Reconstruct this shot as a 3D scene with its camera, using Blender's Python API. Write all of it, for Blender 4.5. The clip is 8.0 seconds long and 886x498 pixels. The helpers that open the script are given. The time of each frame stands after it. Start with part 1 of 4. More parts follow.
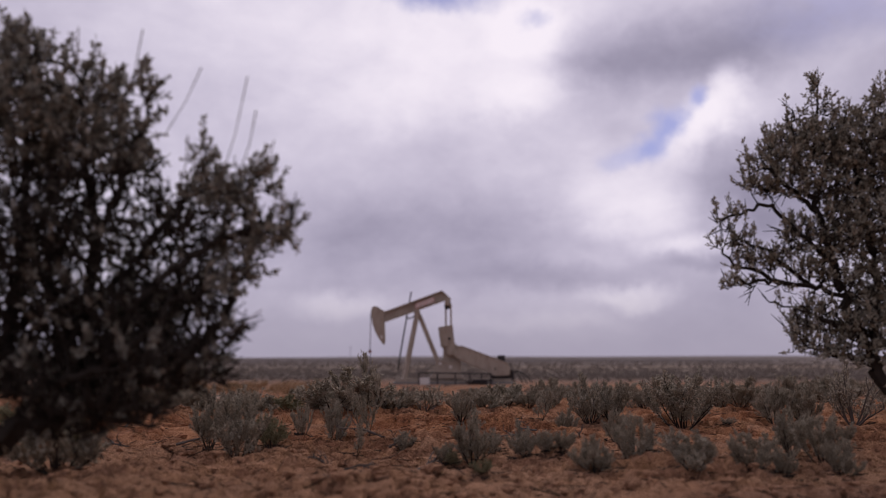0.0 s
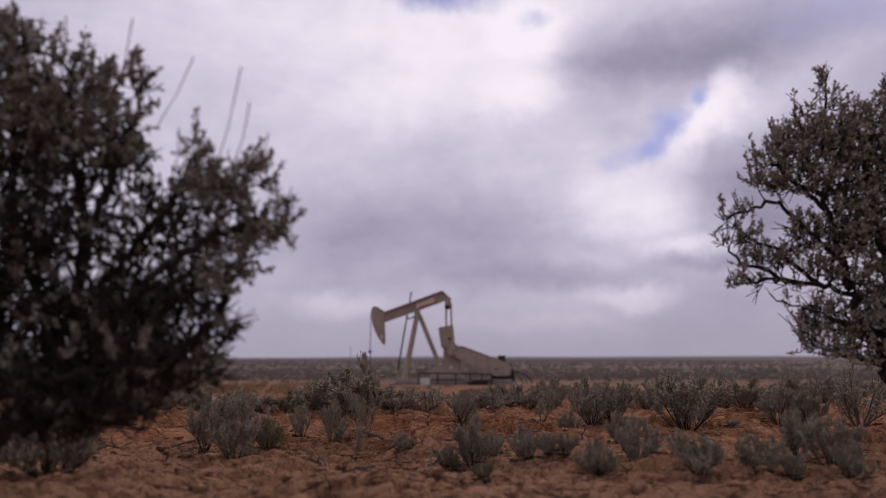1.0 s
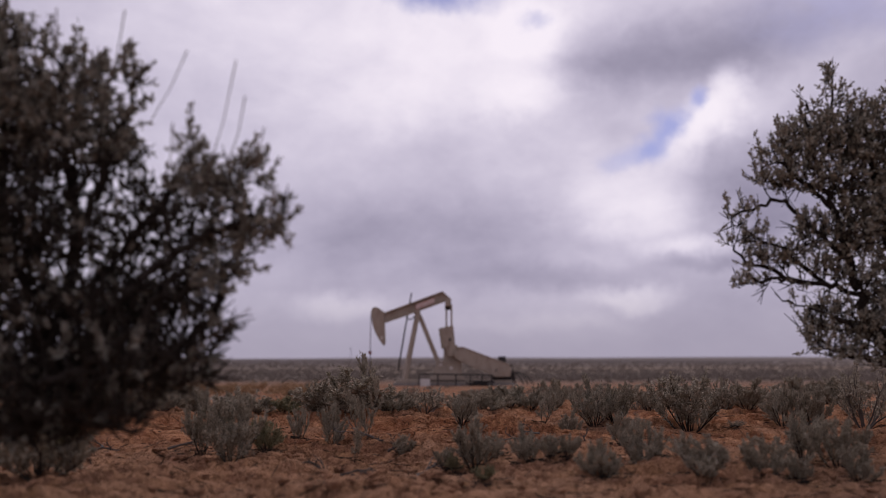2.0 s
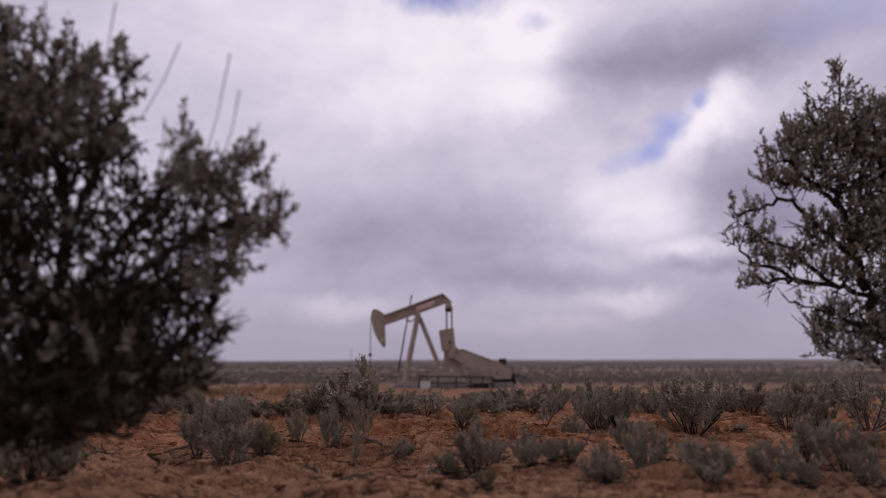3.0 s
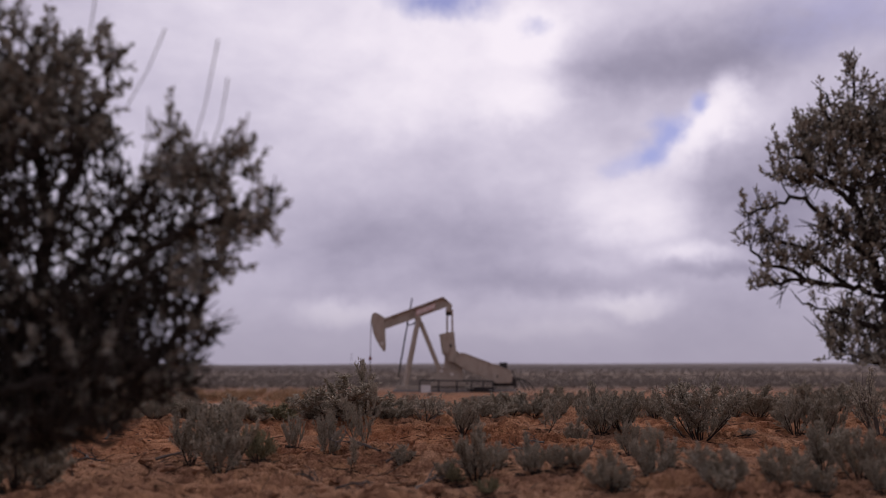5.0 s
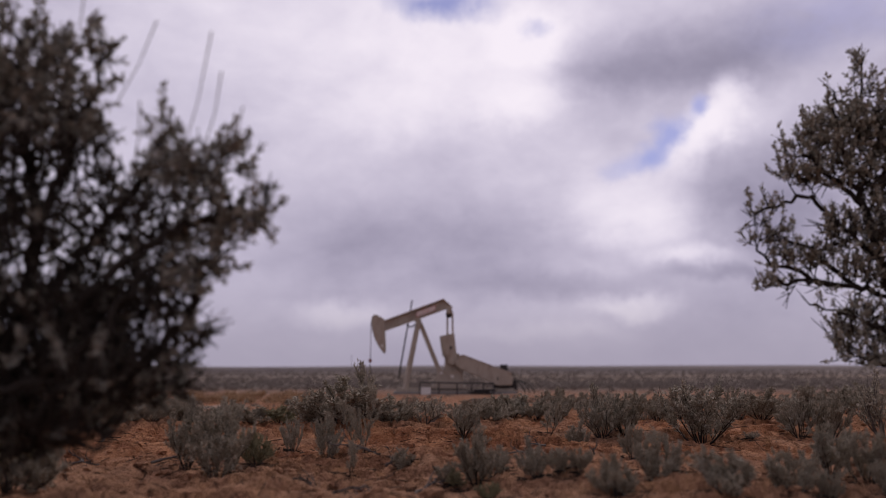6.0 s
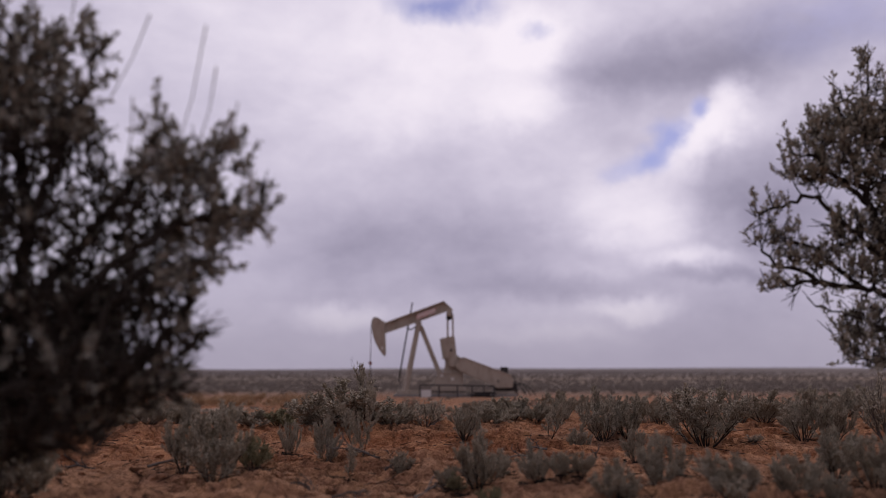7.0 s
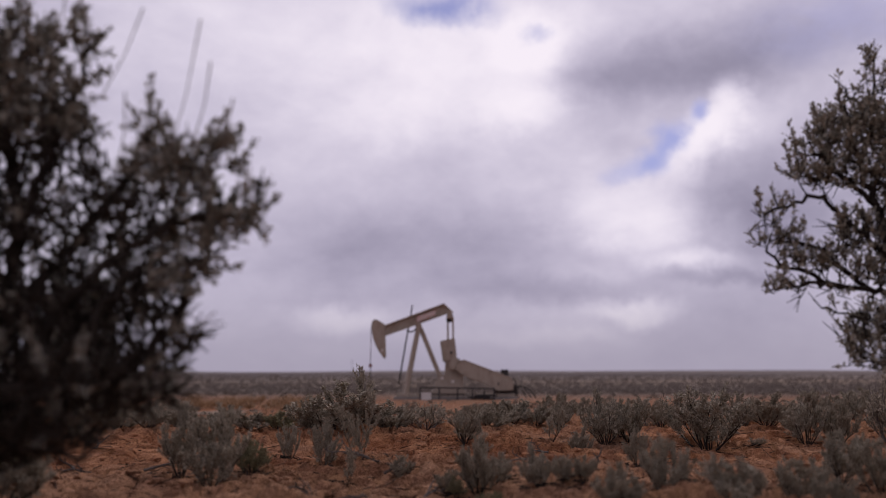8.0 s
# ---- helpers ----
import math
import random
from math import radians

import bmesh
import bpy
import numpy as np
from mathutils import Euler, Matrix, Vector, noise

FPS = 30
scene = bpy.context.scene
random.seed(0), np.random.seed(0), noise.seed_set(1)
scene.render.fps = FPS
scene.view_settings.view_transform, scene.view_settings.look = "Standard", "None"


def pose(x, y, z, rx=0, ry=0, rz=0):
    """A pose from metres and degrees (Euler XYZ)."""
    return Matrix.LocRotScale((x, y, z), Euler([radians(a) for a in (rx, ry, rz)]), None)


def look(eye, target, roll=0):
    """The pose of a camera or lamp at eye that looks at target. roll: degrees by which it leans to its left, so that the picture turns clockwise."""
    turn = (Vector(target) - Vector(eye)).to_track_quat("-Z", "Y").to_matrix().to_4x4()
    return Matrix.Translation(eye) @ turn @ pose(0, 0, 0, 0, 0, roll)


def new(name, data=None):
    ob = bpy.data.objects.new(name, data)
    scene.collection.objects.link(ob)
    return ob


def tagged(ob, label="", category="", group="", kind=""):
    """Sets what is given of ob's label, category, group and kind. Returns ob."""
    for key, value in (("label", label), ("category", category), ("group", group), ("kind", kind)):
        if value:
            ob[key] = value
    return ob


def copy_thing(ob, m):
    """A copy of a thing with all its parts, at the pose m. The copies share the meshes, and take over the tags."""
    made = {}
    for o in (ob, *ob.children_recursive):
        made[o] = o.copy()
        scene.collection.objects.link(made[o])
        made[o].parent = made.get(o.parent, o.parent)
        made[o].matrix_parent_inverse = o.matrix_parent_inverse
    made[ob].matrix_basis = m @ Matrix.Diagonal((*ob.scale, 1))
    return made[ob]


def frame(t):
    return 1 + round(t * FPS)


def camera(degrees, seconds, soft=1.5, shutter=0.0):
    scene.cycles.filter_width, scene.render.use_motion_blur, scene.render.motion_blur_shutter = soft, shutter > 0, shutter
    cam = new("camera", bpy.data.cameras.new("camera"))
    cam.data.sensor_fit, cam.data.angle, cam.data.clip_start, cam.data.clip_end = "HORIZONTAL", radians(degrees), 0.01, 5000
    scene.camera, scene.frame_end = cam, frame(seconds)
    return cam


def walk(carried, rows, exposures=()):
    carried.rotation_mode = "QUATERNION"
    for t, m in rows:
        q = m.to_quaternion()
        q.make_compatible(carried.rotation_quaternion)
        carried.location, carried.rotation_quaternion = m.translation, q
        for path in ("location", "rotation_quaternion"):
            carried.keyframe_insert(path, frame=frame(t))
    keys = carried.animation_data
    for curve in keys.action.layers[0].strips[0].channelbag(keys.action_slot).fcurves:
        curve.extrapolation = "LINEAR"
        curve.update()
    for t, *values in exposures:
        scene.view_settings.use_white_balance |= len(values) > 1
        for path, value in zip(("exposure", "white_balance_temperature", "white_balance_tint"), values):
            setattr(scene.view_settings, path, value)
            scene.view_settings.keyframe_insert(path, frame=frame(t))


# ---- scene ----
# ---------------------------------------------------------------- camera
LENS = 49.2
EYE = 0.8
cam = camera(LENS, 8.0, soft=0.75)
# seconds, metres ahead, degrees up, degrees to the left
ROWS = [
    (0.0, -0.472, 6.399, -0.059),
    (0.5, -0.393, 6.399, -0.049),
    (1.0, -0.330, 6.415, -0.042),
    (1.5, -0.282, 6.425, -0.036),
    (3.0, -0.108, 6.597, -0.014),
    (3.5, -0.057, 6.647, -0.008),
    (4.0, 0.000, 6.696, 0.000),
    (4.5, 0.049, 6.762, 0.007),
    (6.0, 0.216, 6.944, 0.030),
    (6.5, 0.252, 7.026, 0.035),
    (7.0, 0.303, 7.092, 0.043),
    (7.5, 0.352, 7.174, 0.050),
    (8.0, 0.387, 7.240, 0.055),
]
walk(cam, [(t, pose(0, ahead, EYE, 90 + up, 0, left)) for t, ahead, up, left in ROWS])
# a wide-open lens focused on the middle of the scrub
cam.data.dof.use_dof = True
cam.data.dof.focus_distance = 10.0
cam.data.dof.aperture_fstop = 0.95

# ---------------------------------------------------------------- sky and sun
SUN_UP, SUN_TURN = 48.0, 25.0      # degrees above the horizon, degrees to the right of straight ahead
scene.view_settings.exposure = 0.0


def node(tree, kind, **values):
    n = tree.nodes.new(kind)
    for key, value in values.items():
        n.inputs[key.replace("_", " ")].default_value = value
    return n


def math_node(tree, op, a, b=None, clamp=False):
    n = tree.nodes.new("ShaderNodeMath")
    n.operation, n.use_clamp = op, clamp
    for i, v in enumerate((a, b)):
        if v is None:
            continue
        if isinstance(v, (int, float)):
            n.inputs[i].default_value = v
        else:
            tree.links.new(v, n.inputs[i])
    return n.outputs[0]


def smooth(tree, value, lo, hi, out_lo=0.0, out_hi=1.0):
    n = tree.nodes.new("ShaderNodeMapRange")
    n.interpolation_type = "SMOOTHSTEP"
    tree.links.new(value, n.inputs[0])
    for i, v in enumerate((lo, hi, out_lo, out_hi)):
        n.inputs[i + 1].default_value = v
    return n.outputs[0]


def mix(tree, factor, a, b):
    n = tree.nodes.new("ShaderNodeMix")
    n.data_type = "RGBA"
    for sock, v in ((n.inputs[0], factor), (n.inputs[6], a), (n.inputs[7], b)):
        if isinstance(v, tuple):
            sock.default_value = (*v, 1)
        elif isinstance(v, (int, float)):
            sock.default_value = v
        else:
            tree.links.new(v, sock)
    return n.outputs[2]


def noise_node(tree, vector, scale, detail=6.0, rough=0.55, distortion=0.0):
    n = node(tree, "ShaderNodeTexNoise", Scale=scale, Detail=detail, Roughness=rough, Distortion=distortion)
    if vector is not None:
        tree.links.new(vector, n.inputs["Vector"])
    return n


# Cloud masses: bearing and height (tangents), reach across and up, and weight.
LIGHT_CLOUDS = [
    (0.034, 0.324, 0.093, 0.053, 0.24), (0.091, 0.340, 0.029, 0.032, 0.24), (-0.099, 0.355, 0.164, 0.070, 0.20), (0.087, 0.275, 0.047, 0.021, 0.28),
    (-0.056, 0.266, 0.047, 0.023, 0.16), (0.304, 0.299, 0.014, 0.016, 0.28), (0.294, 0.269, 0.022, 0.022, 0.24), (0.275, 0.244, 0.021, 0.021, 0.28),
    (0.256, 0.217, 0.021, 0.019, 0.24), (0.187, 0.178, 0.070, 0.032, 0.26), (0.228, 0.142, 0.053, 0.023, 0.22), (0.259, 0.113, 0.035, 0.008, 0.24),
    (0.193, 0.065, 0.029, 0.011, 0.32), (-0.113, 0.055, 0.044, 0.012, 0.30), (0.102, 0.033, 0.088, 0.009, 0.12), (0.320, 0.244, 0.041, 0.041, 0.10),
    (0.129, 0.232, 0.035, 0.018, 0.12), (0.419, 0.312, 0.035, 0.035, 0.10),
]
GREY_CLOUDS = [
    (0.208, 0.313, 0.108, 0.030, 0.24), (0.299, 0.343, 0.099, 0.029, 0.14), (0.148, 0.299, 0.053, 0.015, 0.12), (0.396, 0.355, 0.093, 0.047, 0.14),
    (0.335, 0.184, 0.064, 0.053, 0.22), (0.374, 0.124, 0.093, 0.053, 0.16), (0.039, 0.130, 0.129, 0.035, 0.18), (0.127, 0.083, 0.088, 0.014, 0.20),
    (-0.132, 0.124, 0.088, 0.058, 0.16), (0.330, 0.042, 0.117, 0.029, 0.10), (0.297, 0.094, 0.053, 0.006, 0.18), (0.452, 0.263, 0.058, 0.082, 0.12),
    (0.045, 0.083, 0.117, 0.023, 0.10), (0.348, 0.223, 0.045, 0.050, 0.12),
]
BLUE_GAPS = [
    (0.272, 0.274, 0.008, 0.011, 0.90), (0.248, 0.243, 0.012, 0.016, 1.00), (0.228, 0.219, 0.015, 0.013, 0.90), (0.197, 0.211, 0.023, 0.008, 0.55),
    (0.096, 0.358, 0.011, 0.006, 0.45), (0.001, 0.387, 0.047, 0.013, 1.00), (0.434, 0.374, 0.070, 0.029, 0.35),
]

world = bpy.data.worlds.new("overcast_sky")
scene.world = world
world.use_nodes = True
wt = world.node_tree
wt.nodes.clear()
coord = wt.nodes.new("ShaderNodeTexCoord").outputs["Generated"]
# edges of the masses are torn by two sizes of noise
tear = noise_node(wt, coord, 11.0, 10.0, 0.62)
tear_centre = wt.nodes.new("ShaderNodeVectorMath")
tear_centre.operation = "SUBTRACT"
wt.links.new(tear.outputs["Color"], tear_centre.inputs[0])
tear_centre.inputs[1].default_value = (0.5, 0.5, 0.5)
tear_scale = wt.nodes.new("ShaderNodeVectorMath")
tear_scale.operation = "MULTIPLY_ADD"
wt.links.new(tear_centre.outputs[0], tear_scale.inputs[0])
tear_scale.inputs[1].default_value = (0.075, 0.075, 0.06)
wt.links.new(coord, tear_scale.inputs[2])
torn = tear_scale.outputs[0]


def cloud_mass(total, bearing, height, across, up, weight):
    d = Vector((bearing, 1.0, height)).normalized()
    away = wt.nodes.new("ShaderNodeVectorMath")
    away.operation = "SUBTRACT"
    wt.links.new(torn, away.inputs[0])
    away.inputs[1].default_value = d
    squash = wt.nodes.new("ShaderNodeVectorMath")
    squash.operation = "MULTIPLY"
    wt.links.new(away.outputs[0], squash.inputs[0])
    squash.inputs[1].default_value = (1 / across, 1.5, 1 / up)
    size = wt.nodes.new("ShaderNodeVectorMath")
    size.operation = "LENGTH"
    wt.links.new(squash.outputs[0], size.inputs[0])
    return math_node(wt, "ADD", total, smooth(wt, size.outputs["Value"], 1.8, 0.1, 0.0, weight))


stretch = node(wt, "ShaderNodeMapping", Scale=(1.0, 1.0, 1.7))
wt.links.new(coord, stretch.inputs["Vector"])
billow = noise_node(wt, stretch.outputs[0], 5.5, 8.0, 0.55, 0.25)
wisp = noise_node(wt, stretch.outputs[0], 17.0, 6.0, 0.6, 0.4)
shade = math_node(wt, "ADD", math_node(wt, "MULTIPLY", billow.outputs["Fac"], 0.50), math_node(wt, "MULTIPLY", wisp.outputs["Fac"], 0.17))
puff = noise_node(wt, stretch.outputs[0], 30.0, 8.0, 0.6, 0.6)
shade = math_node(wt, "ADD", shade, math_node(wt, "MULTIPLY", puff.outputs["Fac"], 0.10))
shade = math_node(wt, "ADD", shade, 0.212)
for c in LIGHT_CLOUDS:
    shade = cloud_mass(shade, *c)
for *mass, w in GREY_CLOUDS:
    shade = cloud_mass(shade, *mass, -w)
gap = 0.0
for c in BLUE_GAPS:
    gap = cloud_mass(gap, *c)
ramp = wt.nodes.new("ShaderNodeValToRGB")
ramp.color_ramp.interpolation = "B_SPLINE"
stops = [(0.0, (0.19, 0.172, 0.25)), (0.26, (0.33, 0.30, 0.41)), (0.50, (0.50, 0.455, 0.585)), (0.74, (0.72, 0.66, 0.79)), (1.0, (0.97, 0.89, 0.97))]
for i, (at, colour) in enumerate(stops):
    el = ramp.color_ramp.elements[i] if i < 2 else ramp.color_ramp.elements.new(at)
    el.position, el.color = at, (*colour, 1)
wt.links.new(shade, ramp.inputs[0])
sky = wt.nodes.new("ShaderNodeTexSky")
sky.sky_type, sky.sun_disc = "NISHITA", False
sky.sun_elevation, sky.sun_rotation = radians(SUN_UP), radians(SUN_TURN)
clear = wt.nodes.new("ShaderNodeVectorMath")
clear.operation = "MULTIPLY"
wt.links.new(sky.outputs[0], clear.inputs[0])
clear.inputs[1].default_value = (0.066, 0.057, 0.080)   # thin high haze takes the green out of the blue
# the low band of rain-grey haze over the horizon
split = wt.nodes.new("ShaderNodeSeparateXYZ")
wt.links.new(coord, split.inputs[0])
low = smooth(wt, split.outputs["Z"], 0.11, 0.0, 0.0, 0.8)
cloudy = mix(wt, low, ramp.outputs[0], (0.335, 0.300, 0.390))
gap_fac = math_node(wt, "MULTIPLY", math_node(wt, "MULTIPLY", gap, smooth(wt, wisp.outputs["Fac"], 0.18, 0.52)), 0.95, True)
colour = mix(wt, gap_fac, cloudy, clear.outputs[0])
# the veiled sun stands ahead; the cloud deck grows duller away from it
dull = wt.nodes.new("ShaderNodeVectorMath")
dull.operation = "SCALE"
wt.links.new(colour, dull.inputs[0])
wt.links.new(smooth(wt, split.outputs["Y"], -0.8, 0.55, 0.66, 1.0), dull.inputs["Scale"])
colour = dull.outputs[0]
back = node(wt, "ShaderNodeBackground", Strength=1.0)
wt.links.new(colour, back.inputs["Color"])
wt.links.new(back.outputs[0], wt.nodes.new("ShaderNodeOutputWorld").inputs[0])

sun = new("sun", bpy.data.lights.new("sun", "SUN"))
sun.data.energy, sun.data.angle, sun.data.color = 0.8, radians(12), (1.0, 0.90, 0.76)
sun.matrix_world = look((0, 0, 0), (-math.sin(radians(SUN_TURN)) * math.cos(radians(SUN_UP)), -math.cos(radians(SUN_TURN)) * math.cos(radians(SUN_UP)), -math.sin(radians(SUN_UP))))


# ---------------------------------------------------------------- materials
def material(name, rough=0.8, metal=0.0):
    m = bpy.data.materials.new(name)
    m.use_nodes = True
    b = m.node_tree.nodes["Principled BSDF"]
    b.inputs["Roughness"].default_value, b.inputs["Metallic"].default_value = rough, metal
    return m, m.node_tree, b


def bump(tree, bsdf, height, strength, distance):
    n = node(tree, "ShaderNodeBump", Strength=strength, Distance=distance)
    tree.links.new(height, n.inputs["Height"])
    tree.links.new(n.outputs[0], bsdf.inputs["Normal"])


def leafy(name, a, b, c, rough=0.75):
    """Grey foliage that varies from leaf to leaf and from bush to bush."""
    m, t, s = material(name, rough)
    geo = t.nodes.new("ShaderNodeNewGeometry").outputs["Random Per Island"]
    obj = t.nodes.new("ShaderNodeObjectInfo").outputs["Random"]
    col = mix(t, geo, a, b)
    t.links.new(mix(t, math_node(t, "MULTIPLY", obj, 0.55), col, c), s.inputs["Base Color"])
    s.inputs["Specular IOR Level"].default_value = 0.25
    return m


def woody(name, a, b):
    m, t, s = material(name, 0.9)
    pos = t.nodes.new("ShaderNodeTexCoord").outputs["Object"]
    mp = node(t, "ShaderNodeMapping", Scale=(60.0, 60.0, 14.0))
    t.links.new(pos, mp.inputs["Vector"])
    n = noise_node(t, mp.outputs[0], 1.0, 4.0)
    t.links.new(mix(t, n.outputs["Fac"], a, b), s.inputs["Base Color"])
    bump(t, s, n.outputs["Fac"], 0.6, 0.004)
    s.inputs["Specular IOR Level"].default_value = 0.2
    return m


def painted(name, colour, grime, rough=0.5, dirt=0.6):
    m, t, s = material(name, rough)
    pos = t.nodes.new("ShaderNodeTexCoord").outputs["Object"]
    mp = node(t, "ShaderNodeMapping", Scale=(1.0, 1.0, 0.35))
    t.links.new(pos, mp.inputs["Vector"])
    streak = noise_node(t, mp.outputs[0], 6.0, 7.0, 0.65)
    fine = noise_node(t, pos, 40.0, 4.0, 0.6)
    col = mix(t, smooth(t, streak.outputs["Fac"], 0.45, 0.75, 0.0, dirt), colour, grime)
    col = mix(t, smooth(t, fine.outputs["Fac"], 0.58, 0.72, 0.0, 0.35), col, grime)
    t.links.new(col, s.inputs["Base Color"])
    t.links.new(smooth(t, streak.outputs["Fac"], 0.3, 0.7, rough - 0.1, rough + 0.25), s.inputs["Roughness"])
    bump(t, s, fine.outputs["Fac"], 0.15, 0.004)
    return m


SAGE_LEAF = leafy("sage_leaf", (0.190, 0.166, 0.126), (0.545, 0.482, 0.374), (0.340, 0.284, 0.208))
# sage leaf toned down: the shade of a backlit bush is in its colour
BACKLIT_LEAF = leafy("backlit_sage_leaf", (0.132, 0.122, 0.098), (0.420, 0.392, 0.322), (0.205, 0.183, 0.142))
PALE_LEAF = leafy("pale_sage_leaf", (0.190, 0.175, 0.135), (0.500, 0.460, 0.365), (0.280, 0.250, 0.190))
PLAIN_LEAF = leafy("plain_scrub_leaf", (0.200, 0.166, 0.142), (0.280, 0.234, 0.196), (0.24, 0.198, 0.164))
DRY_LEAF = leafy("dry_leaf", (0.17, 0.145, 0.115), (0.25, 0.21, 0.165), (0.20, 0.16, 0.12))
TAN_GRASS = leafy("tan_grass_leaf", (0.30, 0.19, 0.105), (0.46, 0.31, 0.18), (0.34, 0.22, 0.125))
OLIVE_LEAF = leafy("olive_leaf", (0.170, 0.155, 0.085), (0.350, 0.315, 0.190), (0.22, 0.19, 0.11))
# near black: the shade inside the bushes is put into the bark colour
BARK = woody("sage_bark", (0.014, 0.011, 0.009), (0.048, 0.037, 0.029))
SHRUB_BARK = woody("shrub_bark", (0.022, 0.017, 0.014), (0.070, 0.056, 0.046))
GREY_BARK = woody("weathered_bark", (0.075, 0.062, 0.055), (0.165, 0.140, 0.125))
STALK = woody("dry_stalk", (0.16, 0.13, 0.11), (0.26, 0.22, 0.19))
TAN_PAINT = painted("tan_paint", (0.390, 0.326, 0.260), (0.225, 0.170, 0.130), 0.55)
DARK_STEEL = painted("dark_steel", (0.030, 0.026, 0.026), (0.075, 0.045, 0.032), 0.6)
RED_PAINT = painted("red_paint", (0.50, 0.045, 0.035), (0.30, 0.06, 0.045), 0.5, 0.4)
RUSTY_RED = painted("rusty_red_paint", (0.20, 0.035, 0.030), (0.09, 0.035, 0.03), 0.6)
WHITE_PAINT = painted("white_paint", (0.70, 0.66, 0.62), (0.40, 0.33, 0.28), 0.5, 0.4)
CONCRETE = painted("concrete", (0.27, 0.25, 0.235), (0.17, 0.135, 0.11), 0.9)
CABLE = painted("wire_rope", (0.06, 0.055, 0.05), (0.09, 0.06, 0.045), 0.5)


def soil_material():
    m, t, s = material("red_soil", 0.95)
    pos = t.nodes.new("ShaderNodeTexCoord").outputs["Object"]
    sep = t.nodes.new("ShaderNodeSeparateXYZ")
    t.links.new(pos, sep.inputs[0])
    broad = noise_node(t, pos, 0.55, 5.0, 0.6).outputs["Fac"]
    patch = noise_node(t, pos, 3.2, 6.0, 0.62).outputs["Fac"]
    grain = noise_node(t, pos, 42.0, 5.0, 0.65).outputs["Fac"]
    crack = t.nodes.new("ShaderNodeTexVoronoi")
    crack.feature = "DISTANCE_TO_EDGE"
    crack.inputs["Scale"].default_value = 7.5
    warp = t.nodes.new("ShaderNodeVectorMath")
    warp.operation = "MULTIPLY_ADD"
    t.links.new(noise_node(t, pos, 5.0, 4.0, 0.7).outputs["Color"], warp.inputs[0])
    warp.inputs[1].default_value = (0.55, 0.55, 0.55)
    t.links.new(pos, warp.inputs[2])
    t.links.new(warp.outputs[0], crack.inputs["Vector"])
    cracked = smooth(t, crack.outputs["Distance"], 0.0, 0.07)
    col = mix(t, smooth(t, patch, 0.35, 0.68), (0.310, 0.117, 0.053), (0.580, 0.275, 0.140))
    col = mix(t, smooth(t, broad, 0.42, 0.66, 0.0, 0.8), col, (0.430, 0.236, 0.142))
    col = mix(t, smooth(t, grain, 0.50, 0.75, 0.0, 0.6), col, (0.105, 0.050, 0.029))
    # washed pale sand lies on the flat in front of the bank
    wash = math_node(t, "ADD", sep.outputs["Y"], math_node(t, "MULTIPLY", broad, 5.0))
    col = mix(t, smooth(t, wash, 11.2, 8.8, 0.0, 0.72), col, mix(t, smooth(t, grain, 0.35, 0.7), (0.540, 0.305, 0.185), (0.375, 0.200, 0.117)))
    # ragged dark flecks: crevice shade put into the soil colour at random
    shade_fleck = noise_node(t, pos, 12.0, 8.0, 0.72, 1.0).outputs["Fac"]
    col = mix(t, smooth(t, shade_fleck, 0.56, 0.63, 0.0, 0.75), col, (0.095, 0.050, 0.032))
    # a pale gravel track that leads past the well
    track = math_node(t, "MULTIPLY", smooth(t, sep.outputs["Y"], 26.4, 27.2), smooth(t, sep.outputs["Y"], 30.2, 29.2))
    track = math_node(t, "MULTIPLY", track, smooth(t, sep.outputs["X"], -2.8, -3.8))
    col = mix(t, math_node(t, "MULTIPLY", track, smooth(t, patch, 0.30, 0.55, 0.3, 0.9)), col, (0.430, 0.335, 0.270))
    # the trodden well pad and, beyond it, the litter of the scrub plain
    flat = node(t, "ShaderNodeMapping", Scale=(0.020, 0.085, 1.0))
    t.links.new(pos, flat.inputs["Vector"])
    band = noise_node(t, flat.outputs[0], 1.0, 5.0, 0.55).outputs["Fac"]
    far_soil = mix(t, smooth(t, band, 0.45, 0.60), (0.200, 0.156, 0.128), (0.290, 0.218, 0.168))
    col = mix(t, smooth(t, sep.outputs["Y"], 33.0, 58.0), col, far_soil)
    strip = math_node(t, "MULTIPLY", smooth(t, sep.outputs["Y"], 94.0, 102.0), smooth(t, sep.outputs["Y"], 132.0, 118.0))
    col = mix(t, math_node(t, "MULTIPLY", strip, smooth(t, band, 0.46, 0.60, 0.0, 0.75)), col, (0.360, 0.272, 0.208))
    flat2 = node(t, "ShaderNodeMapping", Scale=(0.0016, 0.009, 1.0))
    t.links.new(pos, flat2.inputs["Vector"])
    band2 = noise_node(t, flat2.outputs[0], 1.0, 7.0, 0.65).outputs["Fac"]
    distant = mix(t, smooth(t, band2, 0.45, 0.64), (0.115, 0.094, 0.092), (0.230, 0.180, 0.154))
    col = mix(t, smooth(t, sep.outputs["Y"], 125.0, 190.0), col, distant)
    # bare pale rock far off to the east
    outcrop = math_node(t, "MULTIPLY", smooth(t, sep.outputs["Y"], 130.0, 170.0), smooth(t, sep.outputs["Y"], 420.0, 300.0))
    outcrop = math_node(t, "MULTIPLY", outcrop, smooth(t, math_node(t, "DIVIDE", sep.outputs["X"], sep.outputs["Y"]), 0.30, 0.36))
    col = mix(t, math_node(t, "MULTIPLY", outcrop, smooth(t, band, 0.46, 0.56, 0.0, 0.85)), col, (0.42, 0.35, 0.30))
    t.links.new(col, s.inputs["Base Color"])
